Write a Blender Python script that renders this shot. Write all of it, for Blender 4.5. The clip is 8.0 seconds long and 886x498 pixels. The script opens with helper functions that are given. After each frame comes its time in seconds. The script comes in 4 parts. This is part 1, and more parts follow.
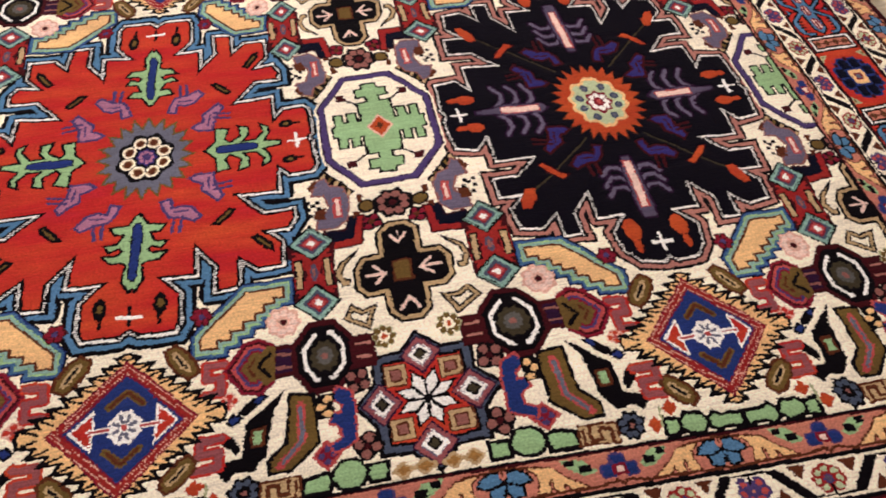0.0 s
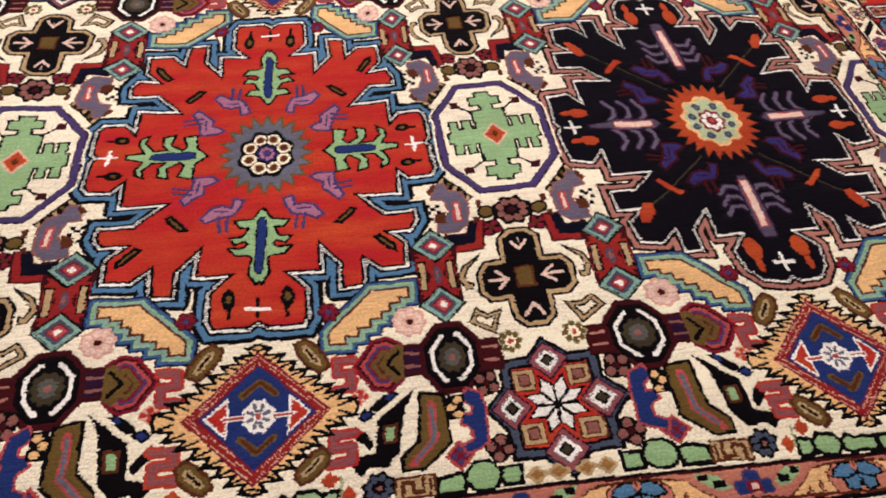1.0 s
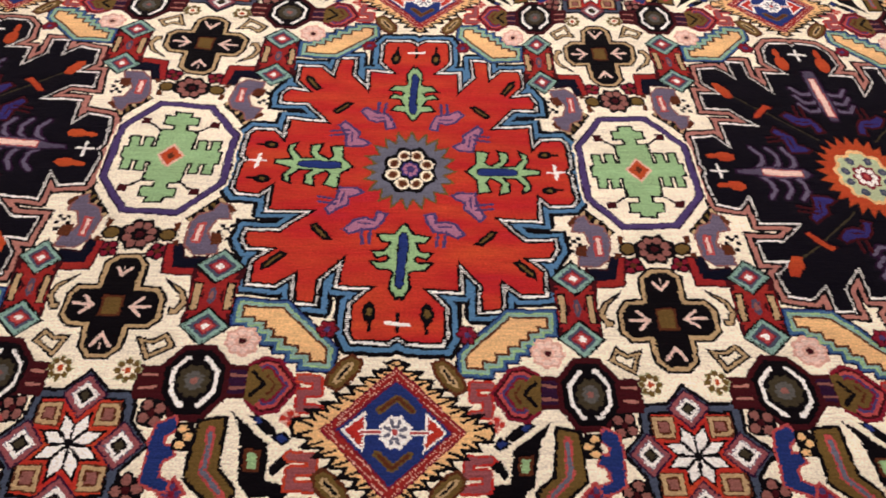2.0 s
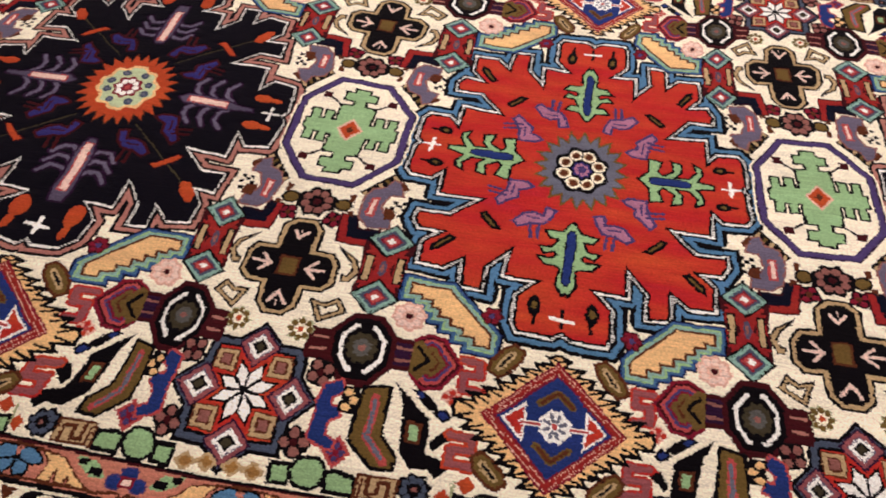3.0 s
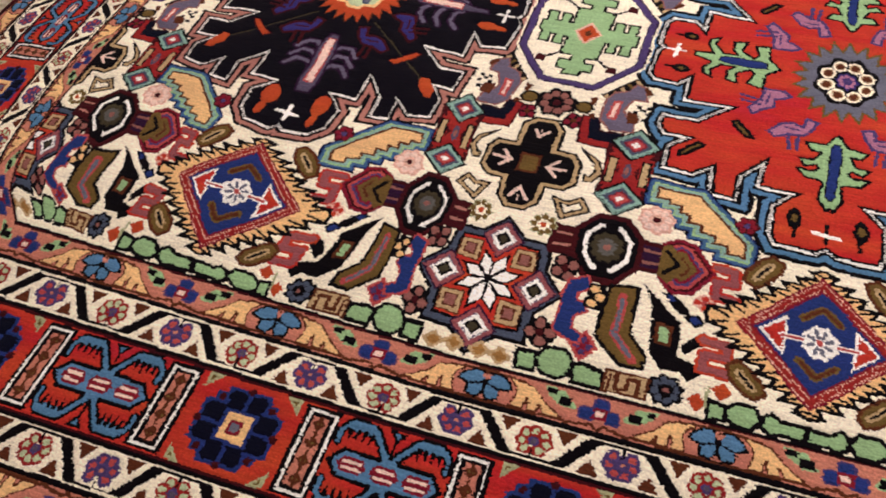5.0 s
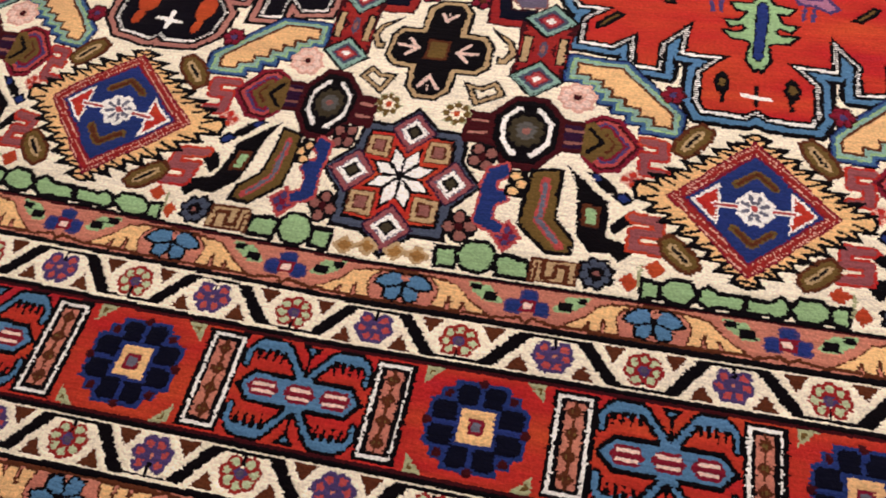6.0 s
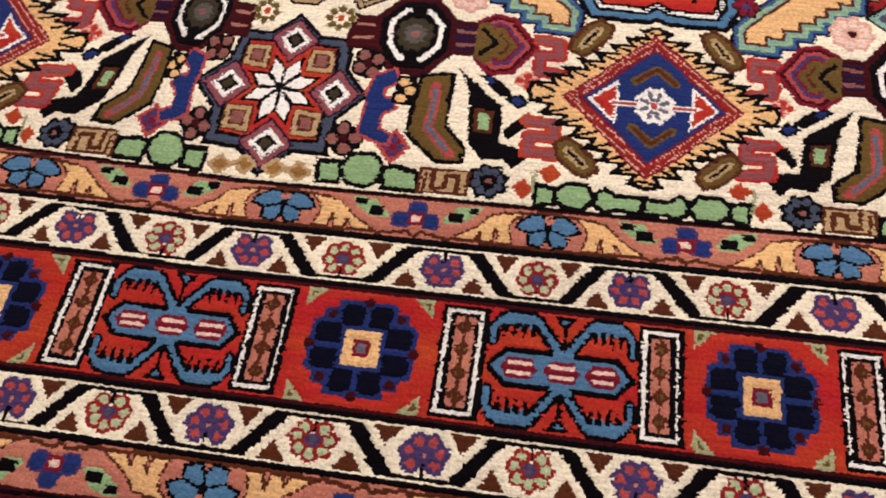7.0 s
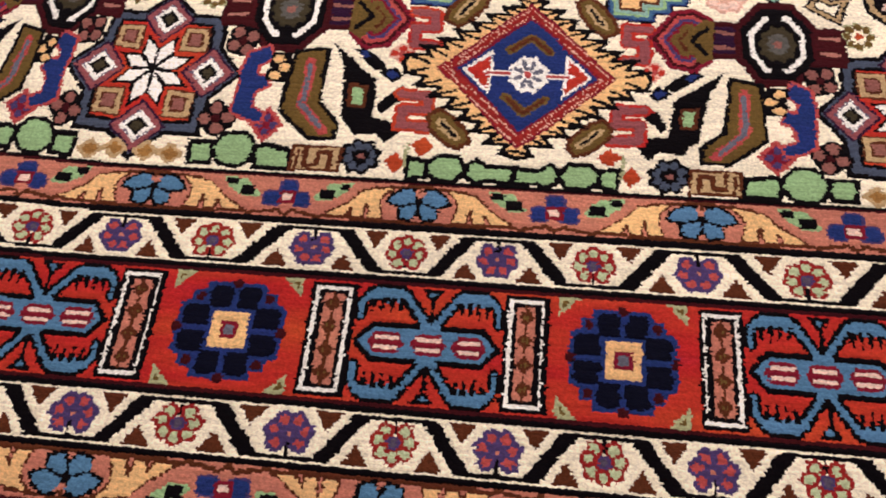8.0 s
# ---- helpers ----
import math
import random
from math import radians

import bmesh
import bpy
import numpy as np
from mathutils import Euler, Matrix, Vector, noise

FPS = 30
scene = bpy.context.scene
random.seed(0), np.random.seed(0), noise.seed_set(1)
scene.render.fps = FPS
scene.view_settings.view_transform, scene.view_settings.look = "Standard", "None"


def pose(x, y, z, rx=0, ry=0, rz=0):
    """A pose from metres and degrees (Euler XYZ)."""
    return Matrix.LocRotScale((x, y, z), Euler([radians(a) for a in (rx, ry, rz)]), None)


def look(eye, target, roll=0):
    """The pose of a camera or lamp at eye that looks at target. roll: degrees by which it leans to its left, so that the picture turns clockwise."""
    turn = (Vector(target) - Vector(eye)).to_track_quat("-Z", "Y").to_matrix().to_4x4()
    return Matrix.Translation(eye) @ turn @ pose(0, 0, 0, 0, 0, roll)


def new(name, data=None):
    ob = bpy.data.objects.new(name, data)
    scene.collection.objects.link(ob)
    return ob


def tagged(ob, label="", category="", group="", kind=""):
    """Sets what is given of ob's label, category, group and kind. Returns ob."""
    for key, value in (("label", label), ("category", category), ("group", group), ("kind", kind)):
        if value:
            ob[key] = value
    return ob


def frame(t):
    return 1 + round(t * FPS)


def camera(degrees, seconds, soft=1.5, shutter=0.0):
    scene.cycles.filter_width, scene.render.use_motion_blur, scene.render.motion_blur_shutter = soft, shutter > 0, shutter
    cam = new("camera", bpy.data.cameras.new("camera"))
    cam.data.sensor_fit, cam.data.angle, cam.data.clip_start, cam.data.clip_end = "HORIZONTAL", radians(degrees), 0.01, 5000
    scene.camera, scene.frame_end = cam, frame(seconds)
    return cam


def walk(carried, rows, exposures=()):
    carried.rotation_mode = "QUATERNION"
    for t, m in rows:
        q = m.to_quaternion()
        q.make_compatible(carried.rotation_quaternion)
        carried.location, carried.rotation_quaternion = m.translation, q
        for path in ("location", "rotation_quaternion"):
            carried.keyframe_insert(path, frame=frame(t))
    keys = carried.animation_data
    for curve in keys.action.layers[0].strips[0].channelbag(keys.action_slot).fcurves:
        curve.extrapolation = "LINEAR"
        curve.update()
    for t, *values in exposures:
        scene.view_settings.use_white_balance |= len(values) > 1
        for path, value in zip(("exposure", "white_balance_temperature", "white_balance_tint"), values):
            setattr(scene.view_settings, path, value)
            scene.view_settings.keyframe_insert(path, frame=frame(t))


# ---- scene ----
cam = camera(58.7, 8.0, soft=1.8)
EXPO = -0.07
PATH = [
    (0, (0.28, -0.986, 0.9), (0.539, 0.237, -0.662), 0.5),
    (0.5, (0.202, -0.982, 0.895), (0.458, 0.255, -0.655), 1.1),
    (1, (0.129, -0.978, 0.893), (0.345, 0.287, -0.64), 1.7),
    (2.3, (-0.005, -0.953, 0.898), (-0.019, 0.365, -0.606), 1.6),
    (2.5, (-0.025, -0.956, 0.893), (-0.081, 0.364, -0.609), 1.6),
    (3, (-0.088, -0.98, 0.89), (-0.276, 0.321, -0.618), 1.2),
    (3.5, (-0.144, -1.01, 0.883), (-0.466, 0.251, -0.635), 0.2),
    (4, (-0.189, -1.034, 0.873), (-0.62, 0.163, -0.67), -1.7),
    (4.2, (-0.204, -1.045, 0.871), (-0.667, 0.13, -0.68), -2.3),
    (5.3, (-0.208, -1.056, 0.795), (-0.728, 0.046, -0.791), -9.8),
    (5.5, (-0.196, -1.05, 0.772), (-0.68, 0.037, -0.836), -10.1),
    (6, (-0.17, -1.034, 0.729), (-0.563, -0.01, -0.943), -9.8),
    (6.5, (-0.145, -1.027, 0.694), (-0.472, -0.055, -1.023), -9.1),
    (7, (-0.108, -1.016, 0.664), (-0.369, -0.105, -1.097), -8.2),
    (7.5, (-0.06, -1.011, 0.649), (-0.276, -0.13, -1.133), -7.6),
    (8, (-0.01, -1.005, 0.653), (-0.204, -0.134, -1.137), -7.4),
]
walk(cam, [(t, look(eye, target, roll)) for t, eye, target, roll in PATH], exposures=[(0.0, EXPO - 0.08), (2.5, EXPO - 0.15), (4.0, EXPO - 0.06), (6.5, EXPO + 0.08), (8.0, EXPO + 0.13)])

# ---- world and lamps: a closed show room under warm ceiling panels, both assumed, out of view ----
FLOOR_Z = -0.012
world = bpy.data.worlds.new("world")
world.use_nodes = True
world.node_tree.nodes["Background"].inputs[0].default_value = (1.0, 0.93, 0.85, 1)
world.node_tree.nodes["Background"].inputs[1].default_value = 0.05
scene.world = world
# assumed panels: no lamp is in view, places tuned to the rug's brightness
LAMPS = [(-0.6, 0.55), (0.8, 0.55), (0.1, 2.1)]
for lx_, ly_ in LAMPS:
    lamp = bpy.data.lights.new("assumed_panel_light", "AREA")
    lamp.shape, lamp.size, lamp.size_y = "RECTANGLE", 0.56, 0.56
    lamp.energy, lamp.color = 23.2, (1.0, 0.925, 0.955)
    ob = new("assumed_panel_light", lamp)
    ob.location = (lx_, ly_, 2.555)

# ---- materials ----
def nodes_of(name):
    m = bpy.data.materials.new(name)
    m.use_nodes = True
    t = m.node_tree
    return m, t, t.nodes["Principled BSDF"]


def link(t, a, b):
    t.links.new(a, b)


def noise_node(t, coords, scale, detail=2.0, stretch=(1, 1, 1)):
    mp = t.nodes.new("ShaderNodeMapping")
    mp.inputs["Scale"].default_value = stretch
    link(t, coords, mp.inputs["Vector"])
    n = t.nodes.new("ShaderNodeTexNoise")
    n.inputs["Scale"].default_value, n.inputs["Detail"].default_value = scale, detail
    link(t, mp.outputs[0], n.inputs["Vector"])
    return n.outputs["Fac"]


def ranged(t, value, lo, hi, a=0.3, b=0.7):
    r = t.nodes.new("ShaderNodeMapRange")
    r.inputs["From Min"].default_value, r.inputs["From Max"].default_value = a, b
    r.inputs["To Min"].default_value, r.inputs["To Max"].default_value = lo, hi
    link(t, value, r.inputs["Value"])
    return r.outputs[0]


def math_node(t, op, a, b):
    n = t.nodes.new("ShaderNodeMath")
    n.operation = op
    for i, v in enumerate((a, b)):
        if isinstance(v, float):
            n.inputs[i].default_value = v
        else:
            link(t, v, n.inputs[i])
    return n.outputs[0]


def yarn(name, rgb, drift=0.004):
    """Knotted wool pile: tufts, weaving rows, and uneven dye along the rows."""
    m, t, p = nodes_of("wool_" + name)
    co = t.nodes.new("ShaderNodeTexCoord").outputs["Object"]
    tuft = noise_node(t, co, 260.0, 2.0, (1.0, 1.35, 1.0))
    row = noise_node(t, co, 90.0, 2.0, (0.35, 3.2, 1.0))
    dye = noise_node(t, co, 7.0, 3.0, (0.6, 3.0, 1.0))
    worn = noise_node(t, co, 3.0, 2.0)
    fibre = noise_node(t, co, 700.0, 2.0, (0.8, 1.3, 1.0))
    v = math_node(t, "MULTIPLY", ranged(t, tuft, 0.80, 1.18), ranged(t, row, 0.86, 1.13))
    v = math_node(t, "MULTIPLY", v, ranged(t, fibre, 0.82, 1.18))
    v = math_node(t, "MULTIPLY", v, ranged(t, dye, 0.90, 1.10))
    v = math_node(t, "MULTIPLY", v, ranged(t, worn, 0.94, 1.06))
    hsv = t.nodes.new("ShaderNodeHueSaturation")
    hsv.inputs["Color"].default_value = (*rgb, 1)
    link(t, v, hsv.inputs["Value"])
    link(t, ranged(t, dye, 0.5 - drift, 0.5 + drift), hsv.inputs["Hue"])
    link(t, hsv.outputs[0], p.inputs["Base Color"])
    p.inputs["Roughness"].default_value = 0.85
    p.inputs["Specular IOR Level"].default_value = 0.06
    p.inputs["Sheen Weight"].default_value = 0.02
    p.inputs["Sheen Roughness"].default_value = 0.5
    bump = t.nodes.new("ShaderNodeBump")
    bump.inputs["Strength"].default_value, bump.inputs["Distance"].default_value = 0.65, 0.0016
    link(t, math_node(t, "ADD", math_node(t, "ADD", tuft, math_node(t, "MULTIPLY", fibre, 0.5)), math_node(t, "MULTIPLY", row, 0.7)), bump.inputs["Height"])
    link(t, bump.outputs[0], p.inputs["Normal"])
    return m


def srgb(r, g, b):
    return tuple((c / 255 / 12.92 if c < 10.3 else ((c / 255 + 0.055) / 1.055) ** 2.4) for c in (r, g, b))


YARNS = {
    "cream": (255, 243, 216), "red": (187, 53, 40), "ink": (8, 4, 8), "blue": (66, 101, 138),
    "royal": (36, 52, 110), "green": (152, 187, 135), "yellow": (240, 192, 134), "pink": (198, 124, 104),
    "brown": (88, 44, 26), "olive": (106, 83, 42), "crimson": (124, 26, 44), "grey": (104, 104, 118),
    "purple": (76, 60, 106), "mauve": (172, 114, 140), "orange": (180, 70, 38), "maroon": (62, 14, 20),
    "blush": (226, 176, 156), "white": (253, 248, 240), "navy": (9, 10, 28), "tan": (190, 160, 118),
    "rose": (182, 76, 74), "slate": (72, 80, 98), "lime": (172, 174, 132), "plum": (44, 18, 46),
    "clay": (144, 92, 84), "shade": (64, 56, 40), "dusk": (86, 76, 96), "ash": (90, 88, 84), "dust": (146, 80, 84), "night": (10, 6, 16), "petal": (240, 206, 190), "sky": (84, 126, 162),
    "dune": (158, 114, 62), "pale": (190, 202, 160), "salmon": (180, 120, 108), "indigo": (50, 44, 104), "brick": (148, 38, 36), "aqua": (138, 174, 160), "smoke": (104, 95, 114),
}
NAMES = list(YARNS)
WOOL = [yarn(n, srgb(*c), 0.009 if n == "red" else 0.004) for n, c in YARNS.items()]
CODE = {n: i for i, n in enumerate(NAMES)}


def plain(name, rgb, rough=0.6, grain=40.0, spread=0.1, depth=0.001, stretch=(1, 1, 1)):
    m, t, p = nodes_of(name)
    co = t.nodes.new("ShaderNodeTexCoord").outputs["Object"]
    fine, broad = noise_node(t, co, grain, 4.0, stretch), noise_node(t, co, grain / 12, 2.0, stretch)
    v = math_node(t, "MULTIPLY", ranged(t, fine, 1 - spread, 1 + spread), ranged(t, broad, 1 - spread, 1 + spread))
    hsv = t.nodes.new("ShaderNodeHueSaturation")
    hsv.inputs["Color"].default_value = (*rgb, 1)
    link(t, v, hsv.inputs["Value"])
    link(t, hsv.outputs[0], p.inputs["Base Color"])
    p.inputs["Roughness"].default_value = rough
    bump = t.nodes.new("ShaderNodeBump")
    bump.inputs["Strength"].default_value, bump.inputs["Distance"].default_value = 0.3, depth
    link(t, fine, bump.inputs["Height"])
    link(t, bump.outputs[0], p.inputs["Normal"])
    return m


M_WALL = plain("wall_paint", (0.72, 0.68, 0.60), 0.8, 30.0, 0.03)
M_CEIL = plain("ceiling_paint", (0.78, 0.76, 0.72), 0.85, 30.0, 0.03)
M_FLOOR = plain("floor_felt", (0.62, 0.53, 0.40), 0.75, 60.0, 0.12)
M_BACK = plain("rug_backing_cotton", (0.50, 0.44, 0.34), 0.9, 300.0, 0.15)
M_COTTON = plain("fringe_cotton", (0.70, 0.62, 0.48), 0.9, 300.0, 0.12)
M_FRAME = plain("lamp_frame_metal", (0.75, 0.75, 0.74), 0.4, 80.0, 0.03)
M_GLOW, gt, gp = nodes_of("lamp_diffuser")
gp.inputs["Base Color"].default_value = (0.9, 0.88, 0.84, 1)
gp.inputs["Emission Color"].default_value = (1.0, 0.925, 0.955, 1)
gp.inputs["Emission Strength"].default_value = 6.0


# ---- the room: walls and ceiling are unseen, added to close it ----
def box_mesh(name, boxes, material):
    bm = bmesh.new()
    for x0, y0, z0, x1, y1, z1 in boxes:
        made = bmesh.ops.create_cube(bm, size=1.0)["verts"]
        for v in made:
            v.co = Vector(((x0 + x1) / 2 + v.co.x * (x1 - x0), (y0 + y1) / 2 + v.co.y * (y1 - y0), (z0 + z1) / 2 + v.co.z * (z1 - z0)))
    me = bpy.data.meshes.new(name)
    bm.to_mesh(me)
    bm.free()
    me.materials.append(material)
    return me


RX, RY, RH = 3.4, 3.0, 2.6
tagged(new("floor", box_mesh("floor", [(-RX, -RY, FLOOR_Z - 0.1, RX, RY, FLOOR_Z)], M_FLOOR)), "plain pale beige floor under the rug", "floor", kind="structure")
tagged(new("ceiling", box_mesh("ceiling", [(-RX, -RY, RH, RX, RY, RH + 0.1)], M_CEIL)), "plain white painted ceiling, unseen, added to close the room", "ceiling", kind="structure")
for nm, bx in (("wall_north", (-RX, RY, FLOOR_Z, RX, RY + 0.1, RH)), ("wall_south", (-RX, -RY - 0.1, FLOOR_Z, RX, -RY, RH)),
               ("wall_east", (RX, -RY - 0.1, FLOOR_Z, RX + 0.1, RY + 0.1, RH)), ("wall_west", (-RX - 0.1, -RY - 0.1, FLOOR_Z, -RX, RY + 0.1, RH))):
    tagged(new(nm, box_mesh(nm, [bx], M_WALL)), "plain off-white painted wall, unseen, added to close the room", "wall", kind="structure")
# fixtures made up to hold the assumed lamps
for lx_, ly_ in LAMPS:
    base = tagged(new("assumed_ceiling_light"), "assumed square white ceiling light panel, out of view, switched on", "ceiling light", "ceiling lights")
    base.location = (lx_, ly_, RH)
    f = new("frame", box_mesh("frame", [(-0.31, -0.31, -0.04, 0.31, -0.29, 0), (-0.31, 0.29, -0.04, 0.31, 0.31, 0), (-0.31, -0.29, -0.04, -0.29, 0.29, 0), (0.29, -0.29, -0.04, 0.31, 0.29, 0)], M_FRAME))
    d = new("diffuser", box_mesh("diffuser", [(-0.289, -0.289, -0.03, 0.289, 0.289, -0.012)], M_GLOW))
    f.parent = d.parent = base

# ---- the rug: every knot is a small patch of pile, coloured by the woven design ----
KNOT = 0.0018
EDGE_V, EDGE_U, EDGE_Y = 61.5, 112.0, -0.6145
X0, X1, Y0, Y1 = -1.56, 1.41, -0.975, 1.02
NX, NY = int((X1 - X0) / KNOT), int((Y1 - Y0) / KNOT)
gx, gy = np.meshgrid(X0 + (np.arange(NX) + 0.5) * KNOT, Y0 + (np.arange(NY) + 0.5) * KNOT)

# Hand weaving drifts: where the woven motifs came to lie (design u, v, then their place on the floor), row by row.
DRIFT = [
    [(0, 0, -.001, -.002), (-.38, 0, -.40, .03), (.38, 0, .38, 0), (.76, 0, .759, -.015), (-.76, 0, -.824, .076), (-.247, 0, -.255, .019), (.247, 0, .24, -.008)],
    [(-.38, -.3, -.419, -.281), (.38, -.3, .365, -.305), (0, .317, .007, .321), (0, -.317, -.015, -.311), (.76, -.317, .751, -.328), (-.76, -.317, -.815, -.268), (-.38, .3, -.403, .35), (.38, .3, .359, .325)],
    [(-.507, -.42, -.533, -.39), (-.253, -.42, -.2815, -.401), (.253, -.42, .2425, -.424), (.507, -.42, .496, -.4185), (1.013, -.42, .987, -.437), (-1.013, -.42, -1.104, -.342)],
    [(0, -.48, -.013, -.48), (.76, -.48, .752, -.494), (-.76, -.48, -.815, -.441), (-.38, -.51, -.414, -.496), (.38, -.51, .361, -.514), (0, .48, .02, .507)],
    [(-1.1, -.615, -1.09, -.572), (-.7, -.615, -.72, -.599), (-.38, -.615, -.41, -.613), (.1, -.615, .074, -.615), (.4, -.615, .38, -.615), (.65, -.615, .635, -.626), (.9, -.615, .885, -.637), (.609, -.594, 0.605, -0.602), (.911, -.594, 0.891, -0.612)],
    [(-1.42, 0, -1.51, .06), (-1.42, -.95, -1.45, -.945), (-1.42, .95, -1.49, .99), (1.42, 0, 1.393, -.01), (1.42, .95, 1.41, .97), (1.42, -.95, 1.395, -.95), (0, .95, .02, .975), (.26, -.59, .236, -.59)],
    [(-.913, -.595, -.988, -.551), (-.954, -.60, -1.018, -.553), (-.876, -.597, -.953, -.565), (-.852, -.577, -.925, -.539), (-.831, -.555, -.901, -.52), (-.827, -.40, -.911, -.345), (-.96, -.359, -1.052, -.283)],
    [(-1.011, -0.423, -1.106, -0.343), (-0.964, -0.474, -1.037, -0.423), (-0.994, -0.478, -1.086, -0.422), (-0.999, -0.536, -1.077, -0.494), (-0.944, -0.572, -1.021, -0.523), (-0.962, -0.540, -1.038, -0.485), (-0.955, -0.467, -1.035, -0.400), (-0.926, -0.525, -0.995, -0.475), (-0.934, -0.556, -0.993, -0.512), (-1.009, -0.565, -1.088, -0.512), (-1.036, -0.479, -1.121, -0.397), (-1.029, -0.552, -1.116, -0.490), (-0.911, -0.594, -0.986, -0.556), (-0.954, -0.599, -1.037, -0.548), (-0.915, -0.424, -0.996, -0.352), (-0.960, -0.359, -1.053, -0.283), (-1.036, -0.595, -1.072, -0.548)],
    [(-.607, -.595, -.65, -.581), (-.566, -.60, -.601, -.585), (-.484, -.595, -.517, -.588), (-.644, -.597, -.678, -.587), (-.689, -.555, -.73, -.544), (-.485, -.52, -.525, -.502), (-.592, -.528, -.611, -.502), (-.695, -.60, -.736, -.583), (-.693, -.40, -.741, -.362), (-.606, -.424, -.631, -.387)],
]


def unwoven(x, y):
    """Design coordinates (m) of places on the rug: a thin-plate fit through DRIFT."""
    c = np.array([p for row in DRIFT for p in row])
    n, at = len(c), c[:, 2:]
    bend = lambda r2: r2 * np.log(r2 + 1e-12)
    m = np.zeros((n + 3, n + 3))
    m[:n, :n] = bend(((at[:, None] - at[None]) ** 2).sum(-1)) + np.eye(n) * 3e-3
    m[:n, n:] = np.c_[np.ones(n), at]
    m[n:, :n] = m[:n, n:].T
    w = np.linalg.solve(m, np.r_[c[:, :2], np.zeros((3, 2))])
    out = w[n] + x[..., None] * w[n + 1] + y[..., None] * w[n + 2]
    for i in range(n):
        out = out + bend((x - at[i, 0]) ** 2 + (y - at[i, 1]) ** 2)[..., None] * w[i]
    return out[..., 0], out[..., 1]


wob = lambda a, b, s: np.sin(gx * a + s) * np.cos(gy * b - s * 2) + 0.6 * np.sin(gx * b * 1.7 - gy * a * 1.3 + s * 3)
U, V = unwoven(gx, gy)
U, V = U * 100 + 0.09 * wob(61, 47, 1.0), V * 100 + 0.09 * wob(53, 67, 2.0)
colour = np.zeros(gx.shape, np.uint8).ravel()
owner = np.zeros(gx.size, np.int32)
PARTS = [("field", "ivory wool field of the rug", 0)]  # name, label, number of the part above (0: the rug)


def signed(x, y, pts):
    """Distance to a closed outline with mitred corners, negative inside, and where the nearest side runs up and down."""
    p = np.array(pts, float)
    d2, inside, steep, mitre = np.full(x.shape, 1e9), np.zeros(x.shape, bool), np.zeros(x.shape, bool), np.zeros(x.shape)
    for (ax, ay), (bx, by) in zip(p, np.roll(p, -1, 0)):
        ex, ey = bx - ax, by - ay
        size = ex * ex + ey * ey + 1e-9
        h = np.clip(((x - ax) * ex + (y - ay) * ey) / size, 0, 1)
        r2 = (x - ax - h * ex) ** 2 + (y - ay - h * ey) ** 2
        off = np.abs((x - ax) * ey - (y - ay) * ex) / math.sqrt(size)
        tie, less = np.abs(r2 - d2) < 1e-7, r2 < d2 - 1e-7
        mitre = np.where(tie, np.maximum(mitre, off), np.where(less, off, mitre))
        steep = np.where(less, abs(ey) > 0.45 * abs(ex), steep)
        d2 = np.minimum(d2, r2)
        if ay != by:
            inside ^= ((ay > y) != (by > y)) & (x < (y - ay) / ey * ex + ax)
    return np.where(inside, -1, 1) * np.maximum(mitre, 0.42 * np.sqrt(d2)), steep


